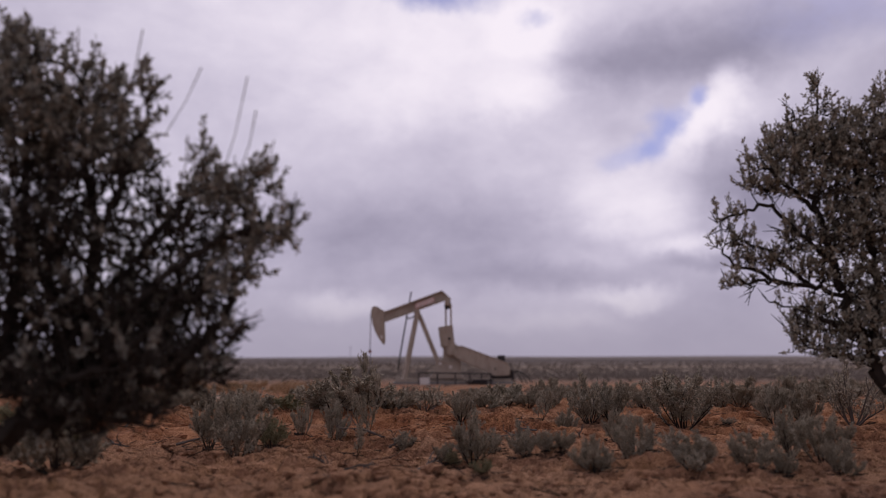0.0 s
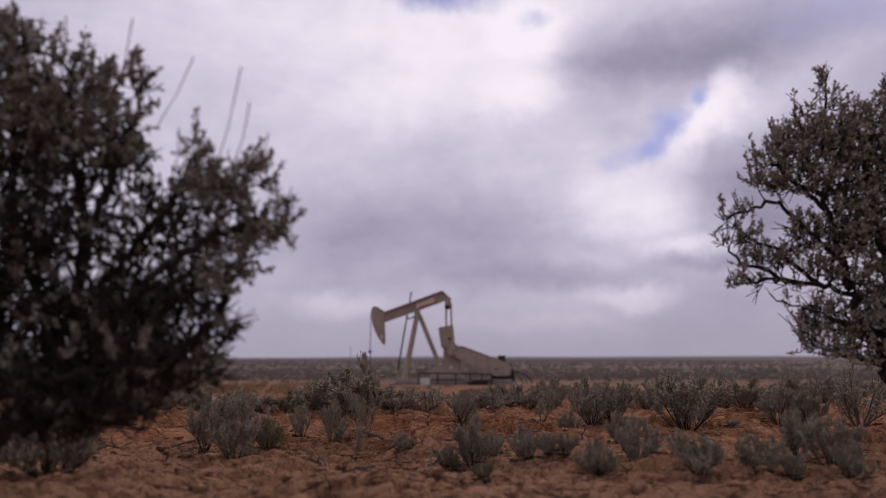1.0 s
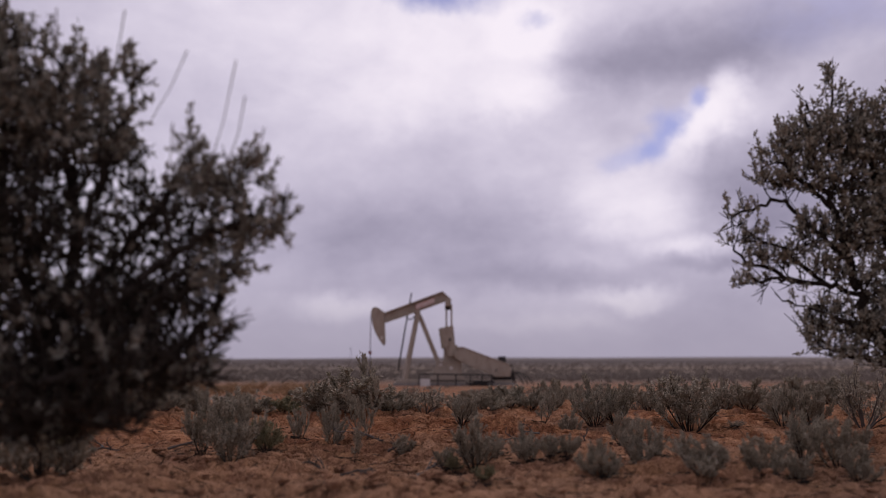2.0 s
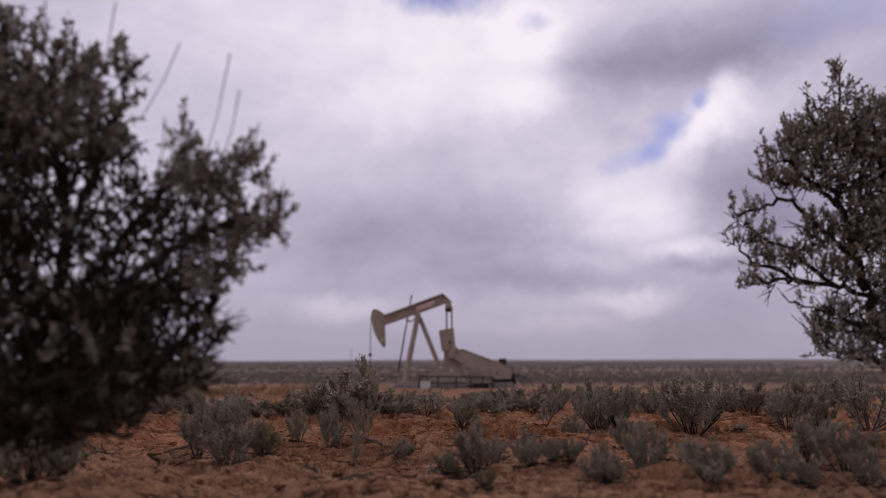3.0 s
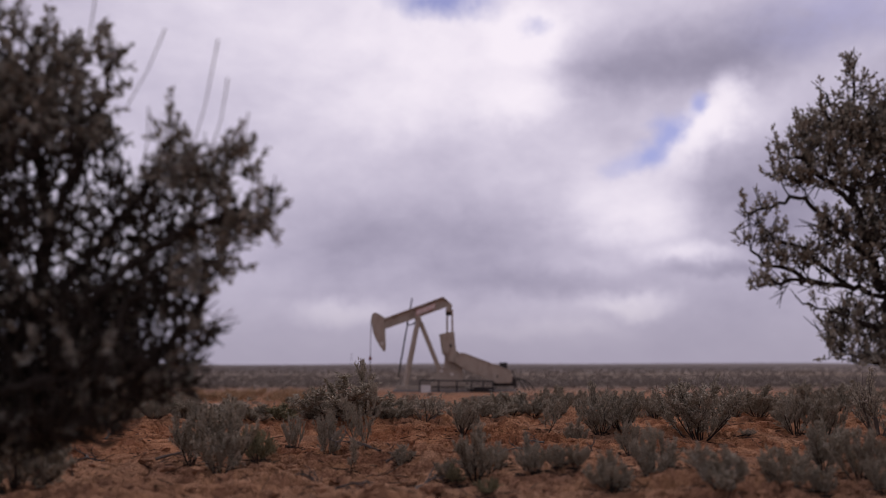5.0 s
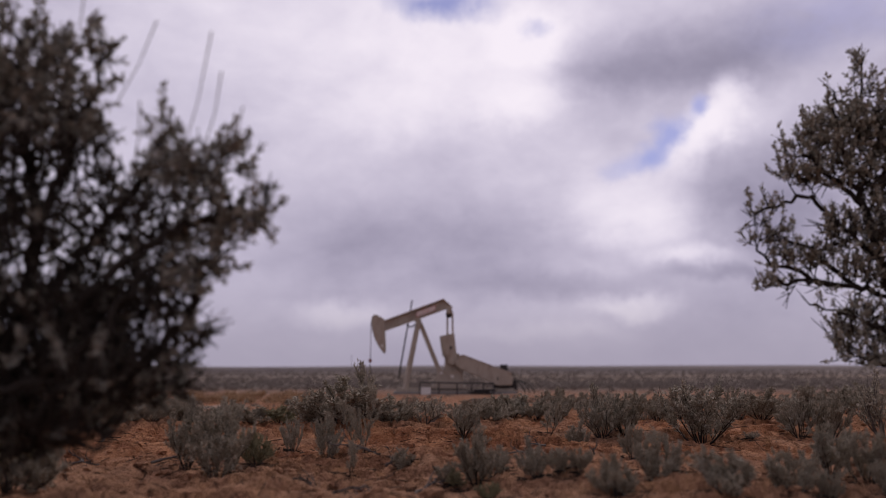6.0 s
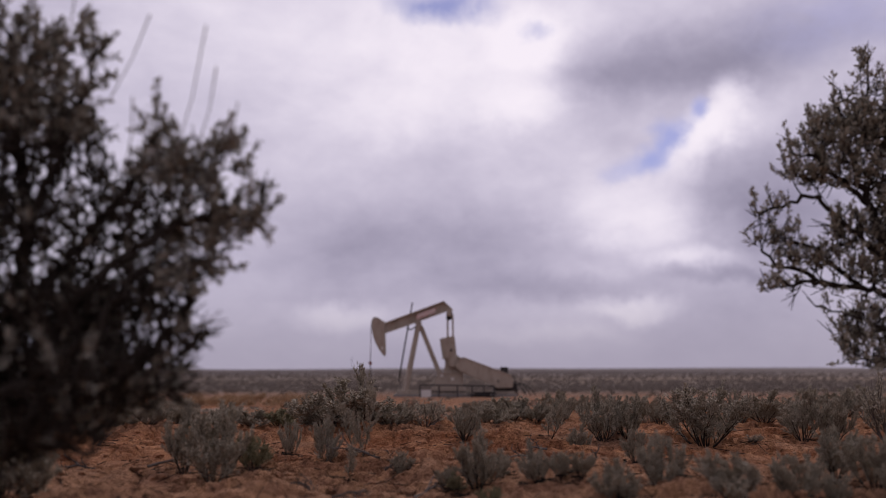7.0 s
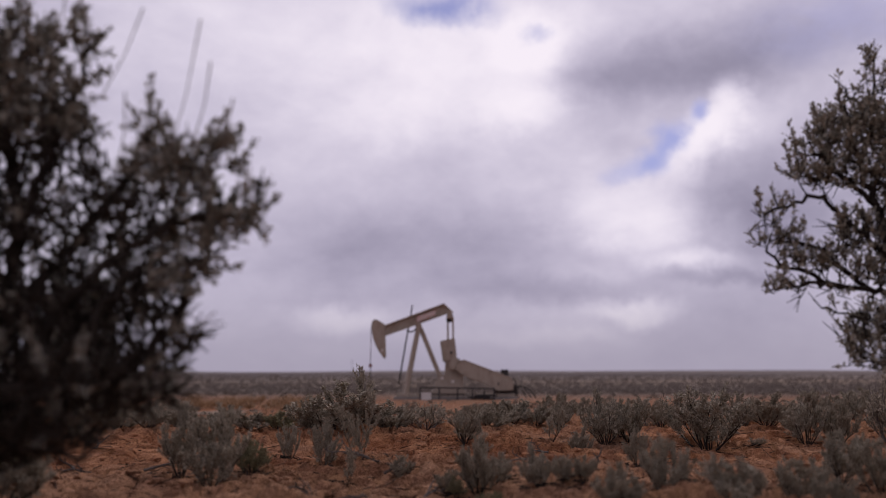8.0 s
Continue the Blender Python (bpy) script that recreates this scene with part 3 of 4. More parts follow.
# ---------------------------------------------------------------- scrub
def grow_sage(rng, stems, shoots, bare, lean):
    """Limbs and leaf places of one sagebrush about 1 m high: crooked stems in a fan, each set with upright leafy plumes."""
    limbs, places, ways = [], [], []

    def plume(p, d, length, r, count):
        pts = [p]
        for s in range(3):
            d = d + rng.normal(0, 0.13, 3) + np.array([0, 0, 0.13])
            d = d / np.linalg.norm(d)
            pts.append(pts[-1] + d * length / 3)
            limbs.append((pts[-2], pts[-1], r * (1 - 0.28 * s), r * (0.72 - 0.28 * s)))
        arr = np.array(pts)
        f = 1 - (1 - bare) * rng.random(count) ** 1.25
        seg = np.minimum((f * 3).astype(int), 2)
        places.append(arr[seg] + (arr[seg + 1] - arr[seg]) * (f * 3 - seg)[:, None] + rng.normal(0, 0.009, (count, 3)))
        ways.append(np.repeat(d[None], count, 0))
        return arr, d

    for s in range(stems):
        a = 2 * math.pi * (s + rng.uniform(-0.4, 0.4)) / stems
        out = lean * math.sqrt(rng.uniform(0.02, 1.0))
        d = np.array([math.cos(a) * out, math.sin(a) * out, 1.0])
        d /= np.linalg.norm(d)
        p = np.array([math.cos(a), math.sin(a), 0]) * rng.uniform(0.01, 0.07) + np.array([0, 0, -0.06])
        limbs.append((np.array([0.0, 0.0, -0.12]), p, 0.026, 0.020))
        length, r = rng.uniform(0.62, 0.86) * (1 - 0.30 * out / lean), rng.uniform(0.013, 0.021)
        for k in range(6):
            d = d + rng.normal(0, 0.14, 3) + np.array([0, 0, 0.06])
            d /= np.linalg.norm(d)
            q = p + d * length / 6
            limbs.append((p, q, r * (1 - 0.12 * k), r * (0.88 - 0.12 * k)))
            p = q
            if k == 0:
                continue
            for _ in range((1, shoots, shoots, shoots, shoots + 1)[k - 1]):
                side = rng.normal(0, 1, 3) * np.array([1, 1, 0.25])
                w = 0.55 * d + 0.50 * side + np.array([0, 0, 0.36])
                arr, e = plume(p, w / np.linalg.norm(w), rng.uniform(0.13, 0.31), 0.0065, int(rng.integers(50, 76)))
                for _ in range(2):
                    w2 = e + rng.normal(0, 0.42, 3)
                    plume(arr[rng.integers(1, 3)], w2 / np.linalg.norm(w2), rng.uniform(0.06, 0.13), 0.004, 26)
    pl, wy = np.concatenate(places), np.concatenate(ways)
    top = np.percentile(pl[:, 2], 98.5)
    wide = np.percentile(np.abs(pl[:, :2]), 96) * 2
    scale = np.array([1 / wide, 1 / wide, 1 / top])
    high = pl[pl[:, 2] > top * 0.75]
    for _ in range(6):
        a = high[rng.integers(len(high))]
        limbs.append((a, a + rng.normal(0, 0.03, 3) + np.array([0, 0, rng.uniform(0.08, 0.2) * top]), 0.004, 0.0025))
    return [(p * scale, q * scale, a, b) for p, q, a, b in limbs], pl * scale, wy


def build_sage(seed, stems, shoots=2, bare=0.05, lean=1.3, keep=0.95, leaf=0.053, leaf_mat=SAGE_LEAF, bark=SHRUB_BARK):
    rng = np.random.default_rng(seed)
    limbs, pl, wy = grow_sage(rng, stems, shoots, bare, lean)
    bush = new("sagebrush")
    mesh_object("trunk", *tubes(limbs, 4), bark, bush)
    pick = rng.random(len(pl)) < keep
    mesh_object("crown", *leaves(rng, pl[pick], wy[pick], leaf, leaf * 0.36, 0.50), leaf_mat, bush)
    return bush


# east, north, height, spread and style of each shrub
NEAR_SAGE = [
    (-1.48, 6.73, 0.52, 0.37, 1), (-1.78, 7.06, 0.45, 0.25, 1), (-1.32, 7.13, 0.25, 0.24, 5), (-1.29, 8.57, 0.28, 0.14, 2),
    (-0.89, 7.72, 0.34, 0.18, 1), (-0.62, 7.76, 0.57, 0.27, 6), (-0.63, 6.77, 0.23, 0.14, 6), (-0.29, 7.17, 0.18, 0.14, 3),
    (0.22, 6.70, 0.36, 0.29, 0), (0.20, 9.95, 0.30, 0.28, 0), (0.02, 6.63, 0.14, 0.12, 3), (0.08, 6.54, 0.12, 0.10, 5),
    (0.39, 6.87, 0.13, 0.09, 3), (0.24, 5.42, 0.09, 0.13, 5), (0.57, 6.48, 0.26, 0.18, 1), (0.72, 6.38, 0.16, 0.13, 3),
    (0.84, 6.36, 0.14, 0.16, 0), (0.96, 5.74, 0.22, 0.24, 0), (1.30, 6.16, 0.34, 0.24, 2), (1.43, 6.14, 0.15, 0.14, 1),
    (1.47, 7.88, 0.26, 0.16, 1),
]
SIDE_SAGE = [
    (1.54, 5.61, 0.24, 0.32, 2), (2.01, 5.94, 0.25, 0.26, 2), (2.53, 6.67, 0.32, 0.30, 0), (2.63, 6.30, 0.33, 0.30, 2),
    (2.19, 5.85, 0.17, 0.16, 0), (2.58, 5.88, 0.23, 0.21, 0), (2.98, 9.74, 0.08, 0.14, 4), (1.26, 9.50, 0.26, 0.18, 1),
    (1.04, 9.96, 0.33, 0.26, 6), (1.62, 10.30, 0.53, 0.35, 1), (1.86, 10.39, 0.40, 0.38, 2), (2.50, 9.75, 0.56, 0.60, 2),
    (3.72, 10.49, 0.42, 0.32, 1), (4.05, 10.49, 0.45, 0.31, 1), (4.53, 10.32, 0.64, 0.67, 4),
]
CREST_SAGE = [
    (-1.16, 11.28, 0.55, 0.92, 0), (-0.99, 11.87, 0.73, 0.26, 6), (-0.22, 12.08, 0.44, 0.55, 4), (0.57, 12.78, 0.39, 0.46, 1),
    (0.94, 13.46, 0.41, 0.49, 0), (1.22, 13.19, 0.37, 0.35, 1), (2.63, 12.28, 0.29, 0.30, 0), (3.74, 11.73, 0.37, 0.47, 1),
    (3.76, 12.83, 0.42, 0.37, 0), (1.51, 13.04, 0.30, 0.35, 2), (-0.58, 11.30, 0.24, 0.40, 0), (-1.65, 12.75, 0.36, 0.42, 0),
    (3.19, 13.32, 0.28, 0.34, 1), (4.42, 12.86, 0.30, 0.42, 0), (5.67, 15.45, 0.40, 0.42, 1), (6.40, 15.95, 0.43, 0.61, 0),
    (6.97, 16.30, 0.48, 0.53, 1), (-2.03, 12.40, 0.20, 0.40, 5), (-2.36, 12.29, 0.21, 0.40, 0), (-2.57, 11.64, 0.24, 0.40, 1),
    (-3.17, 12.38, 0.32, 0.48, 0), (-3.38, 11.64, 0.30, 0.38, 1), (-3.86, 11.99, 0.31, 0.42, 0), (-4.34, 12.07, 0.32, 0.47, 1),
]
STYLES = [
    ("bushy grey-green sagebrush rooted in red soil", dict(stems=14)),
    ("upright grey sagebrush with leafy plumes on red soil", dict(stems=12, lean=0.95)),
    ("open sagebrush with dark forked lower stems", dict(stems=12, lean=1.6, bark=BARK)),
    ("small dense silvery sagebrush on cracked soil", dict(stems=10, leaf=0.065)),
    ("ragged half-bare sagebrush with twiggy crown", dict(stems=11, lean=1.3, keep=0.30, bark=GREY_BARK)),
    ("low olive-green shrub with fine leaves on red soil", dict(stems=12, leaf_mat=OLIVE_LEAF)),
    ("slender sagebrush with one leafy plume on a bare stem", dict(stems=3, lean=0.6, bark=BARK)),
]
models = []
for n, (label, style) in enumerate(STYLES):
    for v in range(2):
        models.append(tagged(build_sage(11 + 7 * n + v, **style), label, "sagebrush", "sagebrush on the bank"))
# lighter shrubs for the scrub behind the bank
back_models = [tagged(build_sage(71 + v, stems=8, shoots=1, leaf=0.10, keep=0.75), "low grey sagebrush on the flat behind the red bank", "sagebrush", "sagebrush behind the bank") for v in range(6)]
spread_rng = random.Random(5)
first_place = {}


def plant(x, y, height, width, style=None):
    """A copy of one of the grown models; each model itself goes to the first place it is given."""
    model = spread_rng.choice(back_models) if style is None else models[style * 2 + spread_rng.randint(0, 1)]
    m = Matrix.Translation((x, y, level(x, y) - 0.01)) @ Matrix.Rotation(spread_rng.uniform(0, 6.28), 4, "Z") @ Matrix.Diagonal((width, width, height, 1))
    if model.name in first_place:
        copy_thing(model, m)
    else:
        first_place[model.name] = m


for x, y, h, w, style in NEAR_SAGE + SIDE_SAGE + CREST_SAGE:
    plant(x, y, h * (0.70 if y > 10.5 and -0.03 < x / y < 0.11 else 0.94), w * (1.0 if y < 8.2 else 1.12), style)
plant(-2.38, 5.6, 0.40, 0.56, 0)
plant(-3.02, 6.9, 0.42, 0.62, 5)
# a close belt along the crest, then the looser scrub behind it
for n in range(34):
    y = spread_rng.uniform(13.2, 16.5)
    x = spread_rng.uniform(-0.40, 0.50) * y
    if -0.25 < x / y < -0.12:
        continue
    h = spread_rng.uniform(0.18, 0.34) * (0.65 if -0.08 < x / y < 0.11 else 1.0)
    plant(x, y, h, h * spread_rng.uniform(1.1, 1.7), spread_rng.choice((0, 0, 1, 2, 4)))
for n in range(105):
    y = 16.5 * (29 / 16.5) ** spread_rng.random()
    x = spread_rng.uniform(-0.52, 0.52) * y
    if y > 23 and -9.5 < x < -3.0 or y > 18.5 and -0.27 < x / y < -0.11:      # the track stays clear
        continue
    h = spread_rng.uniform(0.22, 0.40) * (0.6 if -0.26 < x / y < 0.11 else 1.0)
    plant(x, y, h, h * spread_rng.uniform(1.0, 1.7))
for model in models + back_models:
    if model.name in first_place:
        model.matrix_basis = first_place[model.name]
    else:
        for ob in (*model.children, model):
            bpy.data.objects.remove(ob)


# ---------------------------------------------------------------- litter on the soil
def build_clods():
    rng = np.random.default_rng(8)
    ico = bmesh.new()
    bmesh.ops.create_icosphere(ico, subdivisions=1, radius=1.0)
    base = np.array([v.co[:] for v in ico.verts])
    tri = np.array([[v.index for v in f.verts] for f in ico.faces])
    ico.free()
    verts, faces = [], []
    for n in range(2600):
        y = 4.6 * (15 / 4.6) ** rng.random()
        x = rng.uniform(-0.55, 0.55) * y
        r = 0.010 + 0.040 * rng.random() ** 3
        v = base * (1 + rng.normal(0, 0.22, (len(base), 1))) * np.array([1.2, 1.0, 0.7]) * r
        verts.append(v + np.array([x, y, level(x, y) + r * 0.15]))
        faces.append(tri + n * len(base))
    ob = mesh_object("soil_clods", np.concatenate(verts).tolist(), np.concatenate(faces).tolist(), SOIL)
    return tagged(ob, "small crumbled clods of red soil", "clods", kind="stuff")


def build_litter():
    rng = np.random.default_rng(9)
    segs = []
    for n in range(650):
        y = 4.6 * (14 / 4.6) ** rng.random()
        x = rng.uniform(-0.5, 0.5) * y
        a, ln = rng.uniform(0, 6.28), rng.uniform(0.04, 0.20)
        p = np.array([x, y, level(x, y) + 0.006])
        q = p + np.array([math.cos(a) * ln, math.sin(a) * ln, 0])
        q[2] = level(q[0], q[1]) + rng.uniform(0.004, 0.03)
        segs.append((p, q, 0.0035, 0.002))
    # extra near-black twigs under each shrub stand in for the shade there
    for x0, y0, h0, w0, style in NEAR_SAGE + SIDE_SAGE:
        for n in range(36):
            x, y = x0 + rng.normal(0, w0 * 0.42), y0 + rng.normal(0, w0 * 0.42)
            a, ln = rng.uniform(0, 6.28), rng.uniform(0.02, 0.09)
            p = np.array([x, y, level(x, y) + 0.004])
            q = p + np.array([math.cos(a) * ln, math.sin(a) * ln, rng.uniform(0.0, 0.012)])
            segs.append((p, q, 0.004, 0.002))
    ob = mesh_object("twig_litter", *tubes(segs, 4), BARK)
    return tagged(ob, "dry dark twigs on the soil, crowded under shrubs as shade", "twigs", kind="stuff")


def build_dead_branch(x, y, turn, size):
    rng = np.random.default_rng(int(x * 100) + 500)
    limbs = []

    def run(p, d, ln, r, depth):
        for s in range(4):
            d = d + rng.normal(0, 0.28, 3) * np.array([1, 1, 0.6])
            d /= np.linalg.norm(d)
            q = p + d * ln / 4
            q[2] = max(q[2], 0.01)
            limbs.append((p, q, r * (1 - 0.2 * s), r * (0.8 - 0.2 * s) + 0.001))
            p = q
            if depth < 2:
                run(p, d + rng.normal(0, 0.7, 3) * np.array([1, 1, 0.7]), ln * 0.5, r * 0.55, depth + 1)

    run(np.array([0, 0, 0.02]), np.array([1.0, 0.1, 0.25]), size, 0.012, 0)
    ob = mesh_object("dead_branch", *tubes(limbs, 5), GREY_BARK)
    ob.matrix_basis = pose(x, y, level(x, y), 0, 0, turn)
    return tagged(ob, "fallen grey dead branch lying on red soil", "branch")


build_clods()
build_litter()
build_dead_branch(-0.78, 6.05, 10, 0.30)
build_dead_branch(-0.55, 7.6, 200, 0.25)
build_dead_branch(0.75, 7.5, 160, 0.22)
build_dead_branch(-2.1, 7.3, 30, 0.35)
build_dead_branch(1.02, 5.85, 80, 0.20)
twig_rng = random.Random(12)
for n in range(12):
    y = twig_rng.uniform(5.6, 10.5)
    build_dead_branch(round(twig_rng.uniform(-0.38, 0.42) * y, 2), y, twig_rng.uniform(0, 360), twig_rng.uniform(0.10, 0.24))


# ---------------------------------------------------------------- scrub that nobody could count
def build_far_scrub(name, label, seed, count, y0, y1, size0, size1, leaf_count, leaf, avoid, mat, sides=(-0.62, 0.62)):
    rng = np.random.default_rng(seed)
    all_p, all_w, sizes = [], [], []
    made = 0
    while made < count:
        y = y0 * (y1 / y0) ** rng.random()
        x = rng.uniform(*sides) * y
        if avoid(x, y):
            continue
        made += 1
        h = rng.uniform(size0, size1)
        wd = h * rng.uniform(1.3, 2.6)
        d = rng.normal(0, 1, (leaf_count, 3))
        d[:, 2] = np.abs(d[:, 2]) + 0.25
        d /= np.linalg.norm(d, axis=1, keepdims=True)
        r = rng.uniform(0.35, 1.0, leaf_count)[:, None] * rng.uniform(0.75, 1.15, leaf_count)[:, None]
        all_p.append(d * r * np.array([wd * 0.5, wd * 0.5, h]) + np.array([x, y, level(x, y)]))
        all_w.append(d + np.array([0, 0, 0.8]))
    p, w = np.concatenate(all_p), np.concatenate(all_w)
    ob = mesh_object(name, *leaves(rng, p, w, leaf, leaf * 0.45, 0.35), mat)
    return tagged(ob, label, "scrub", kind="stuff")


def off_pad(x, y):
    return abs(x - 0.3) < 4.5 and 38 < y < 47


build_far_scrub("dry_grass", "low tufts of dry tan grass round the well pad", 6, 260, 24, 46, 0.08, 0.20, 60, 0.07, off_pad, DRY_LEAF)
build_far_scrub("tan_grass", "clumps of orange-tan dry grass beside the well pad", 7, 60, 30, 37, 0.14, 0.34, 110, 0.09, off_pad, TAN_GRASS, (-0.26, -0.12))
build_far_scrub("plain_scrub", "grey-brown sagebrush covering the plain", 4, 4800, 48, 100, 0.08, 0.22, 22, 0.11, off_pad, PLAIN_LEAF)
build_far_scrub("distant_scrub", "low dark scrub on the far plain", 5, 3500, 106, 420, 0.06, 0.16, 12, 0.22, off_pad, PLAIN_LEAF)


def build_mast(x, y, height):
    mast = new("radio_mast")
    mast.location = (x, y, level(x, y))
    part("pole", rod([(0, 0, -0.3), (0, 0, height)], 0.05, 8), DARK_STEEL, mast)
    part("antenna", rod([(-0.3, 0, height - 0.4), (0.3, 0, height - 0.4)], 0.04, 6), DARK_STEEL, mast)
    return tagged(mast, "thin dark steel mast standing on the far plain", "mast")


build_mast(-28.3, 300.0, 4.6)


# ---------------------------------------------------------------- tall sagebrush beside the path
def colonise(rng, nodes, parent, points, step, reach, kill):
    """Branches that grow from the limbs towards scattered points. Returns nodes, parents."""
    pts = points.copy()
    near_i = np.zeros(len(pts), int)
    near_d = np.full(len(pts), 1e9)
    fresh = list(range(len(nodes)))
    for _ in range(160):
        for f in fresh:
            d = np.linalg.norm(pts - nodes[f], axis=1)
            better = d < near_d
            near_d[better], near_i[better] = d[better], f
        live = near_d > kill
        pts, near_i, near_d = pts[live], near_i[live], near_d[live]
        if not len(pts):
            break
        pull = {}
        for k in np.nonzero(near_d < reach)[0]:
            v = pts[k] - nodes[near_i[k]]
            pull.setdefault(int(near_i[k]), []).append(v / np.linalg.norm(v))
        if not pull:
            break
        fresh = []
        for src, vs in pull.items():
            d = np.mean(vs, axis=0) + rng.normal(0, 0.20, 3) + np.array([0, 0, 0.08])
            if parent[src] >= 0:
                run = nodes[src] - nodes[parent[src]]
                d += 0.55 * run / (np.linalg.norm(run) + 1e-9)
            d /= np.linalg.norm(d) + 1e-9
            nodes.append(nodes[src] + d * step)
            parent.append(src)
            fresh.append(len(nodes) - 1)
    return nodes, parent


def lay_limbs(rng, guides, step):
    """The main limbs: crooked runs of nodes, each joined to the nearest node of those before it."""
    nodes, parent = [], []
    for guide in guides:
        pts = [np.array(p, float) for p in guide]
        last = -1
        if nodes:
            last = int(np.argmin(np.linalg.norm(np.array(nodes) - pts[0], axis=1)))
            pts[0] = nodes[last]
        for a, b in zip(pts, pts[1:]):
            n = max(1, int(np.linalg.norm(b - a) / step))
            for k in range(0 if last < 0 else 1, n + 1):
                nodes.append(a + (b - a) * k / n + (rng.normal(0, step * 0.30, 3) if 0 < k < n else 0))
                parent.append(last)
                last = len(nodes) - 1
    return nodes, parent


def build_tall_sage(seed, origin, guides, lobes, count, label, leaf_size, tuft, dead_zone, stalks=(), thick=0.0021, limb=0.008, leaf_mat=BACKLIT_LEAF, kill=0.045, plumes=0.0, inner=1.0, dead_wood=0.0042):
    """lobes: (x, y, z, rx, ry, rz) of the leafy masses, in metres from the origin. dead_zone(p): the chance that a twig there is bare."""
    rng = np.random.default_rng(seed)
    bush = new("tall_sagebrush")
    bush.location = origin
    tagged(bush, label, "sagebrush")
    volume = np.array([a[3] * a[4] * a[5] for a in lobes]) ** 0.6
    pts = []
    for lobe, share in zip(lobes, volume / volume.sum()):
        n = max(9, int(count * share * (inner if lobe[2] < 1.25 else 1.0)))
        d = rng.normal(0, 1, (n, 3))
        d /= np.linalg.norm(d, axis=1, keepdims=True)
        d *= rng.random((n, 1)) ** (1 / 2.4)
        pts.append(d * np.array(lobe[3:]) + np.array(lobe[:3]))
    nodes, parent = lay_limbs(rng, guides, 0.04)
    main = len(nodes)
    nodes, parent = colonise(rng, nodes, parent, np.concatenate(pts), 0.036, 0.9, kill)
    weight, kids = np.zeros(len(nodes)), np.zeros(len(nodes), int)
    for k in range(len(nodes) - 1, 0, -1):
        if kids[k] == 0:
            weight[k] = 1
        weight[parent[k]] += weight[k]
        kids[parent[k]] += 1
    radius = thick * np.maximum(weight, 1) ** 0.45
    radius[:main] = np.maximum(radius[:main], limb * np.minimum(1.0, 0.35 + weight[:main] / 40))
    limbs, places, ways = [], [], []
    for k in range(1, len(nodes)):
        if parent[k] < 0:
            continue
        limbs.append((nodes[parent[k]], nodes[k], min(radius[parent[k]], radius[k] * 1.35), radius[k]))
        d = nodes[k] - nodes[parent[k]]
        d /= np.linalg.norm(d) + 1e-9
        if weight[k] > 3:
            continue
        bare = rng.random() < dead_zone(nodes[k])
        # a short twig that ends in a rosette of leaves, or a dead one
        for _ in range(2 if kids[k] == 0 else 1):
            w = 0.55 * d + np.array([0, 0, 0.45]) + rng.normal(0, 0.30, 3)
            w /= np.linalg.norm(w)
            ln = rng.uniform(0.05, 0.16) if bare else rng.uniform(0.02, 0.11)
            if not bare and kids[k] == 0 and rng.random() < plumes:
                # an upright plume that stands clear of the rest
                w = w * 0.5 + np.array([0, 0, 0.8])
                w /= np.linalg.norm(w)
                ln = rng.uniform(0.12, 0.21)
            limbs.append((nodes[k], nodes[k] + w * ln, dead_wood if bare else 0.0026, 0.0018))
            if bare:
                continue
            m = int(rng.integers(tuft, tuft * 2) * max(1.0, ln / 0.07))
            along = rng.uniform(0.2, 1.0, m)[:, None]
            places.append(nodes[k] + w * ln * along + rng.normal(0, 0.003, (m, 3)))
            ways.append(np.repeat(w[None], m, 0))
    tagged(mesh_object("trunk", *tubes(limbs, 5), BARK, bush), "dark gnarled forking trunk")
    mesh_object("crown", *leaves(rng, np.concatenate(places), np.concatenate(ways), leaf_size, leaf_size * 0.42, 0.6), leaf_mat, bush)
    for a, b in stalks:
        a, b = np.array(a), np.array(b)
        bend = (a + b) / 2 + np.array([0.012, 0, 0.0])
        mesh_object("flower_stalk", *tubes([(a, bend, 0.0026, 0.0022), (bend, b, 0.0022, 0.0030)], 4), STALK, bush)
    return bush


RIGHT_TOP = [
    (-0.58, 0.00, 2.55, 0.02, 0.08, 0.04), (-0.57, 0.00, 2.40, 0.03, 0.12, 0.08), (-0.49, 0.00, 2.39, 0.03, 0.09, 0.05),
    (-0.72, 0.00, 2.36, 0.05, 0.09, 0.05), (-0.75, 0.00, 2.25, 0.09, 0.12, 0.07), (-0.53, 0.00, 2.25, 0.10, 0.13, 0.07),
    (-0.84, 0.00, 2.19, 0.06, 0.10, 0.06), (-0.67, 0.00, 2.16, 0.15, 0.17, 0.10), (-0.94, 0.00, 2.12, 0.07, 0.11, 0.06),
    (-0.97, 0.00, 2.02, 0.09, 0.12, 0.08), (-1.02, 0.00, 1.89, 0.08, 0.11, 0.05), (-0.76, 0.00, 2.00, 0.17, 0.19, 0.13),
    (-0.53, 0.00, 2.05, 0.16, 0.17, 0.15), (-0.40, 0.00, 2.23, 0.08, 0.13, 0.10), (-0.37, 0.00, 2.10, 0.10, 0.21, 0.19),
    (-0.83, 0.00, 1.87, 0.15, 0.17, 0.06),
]
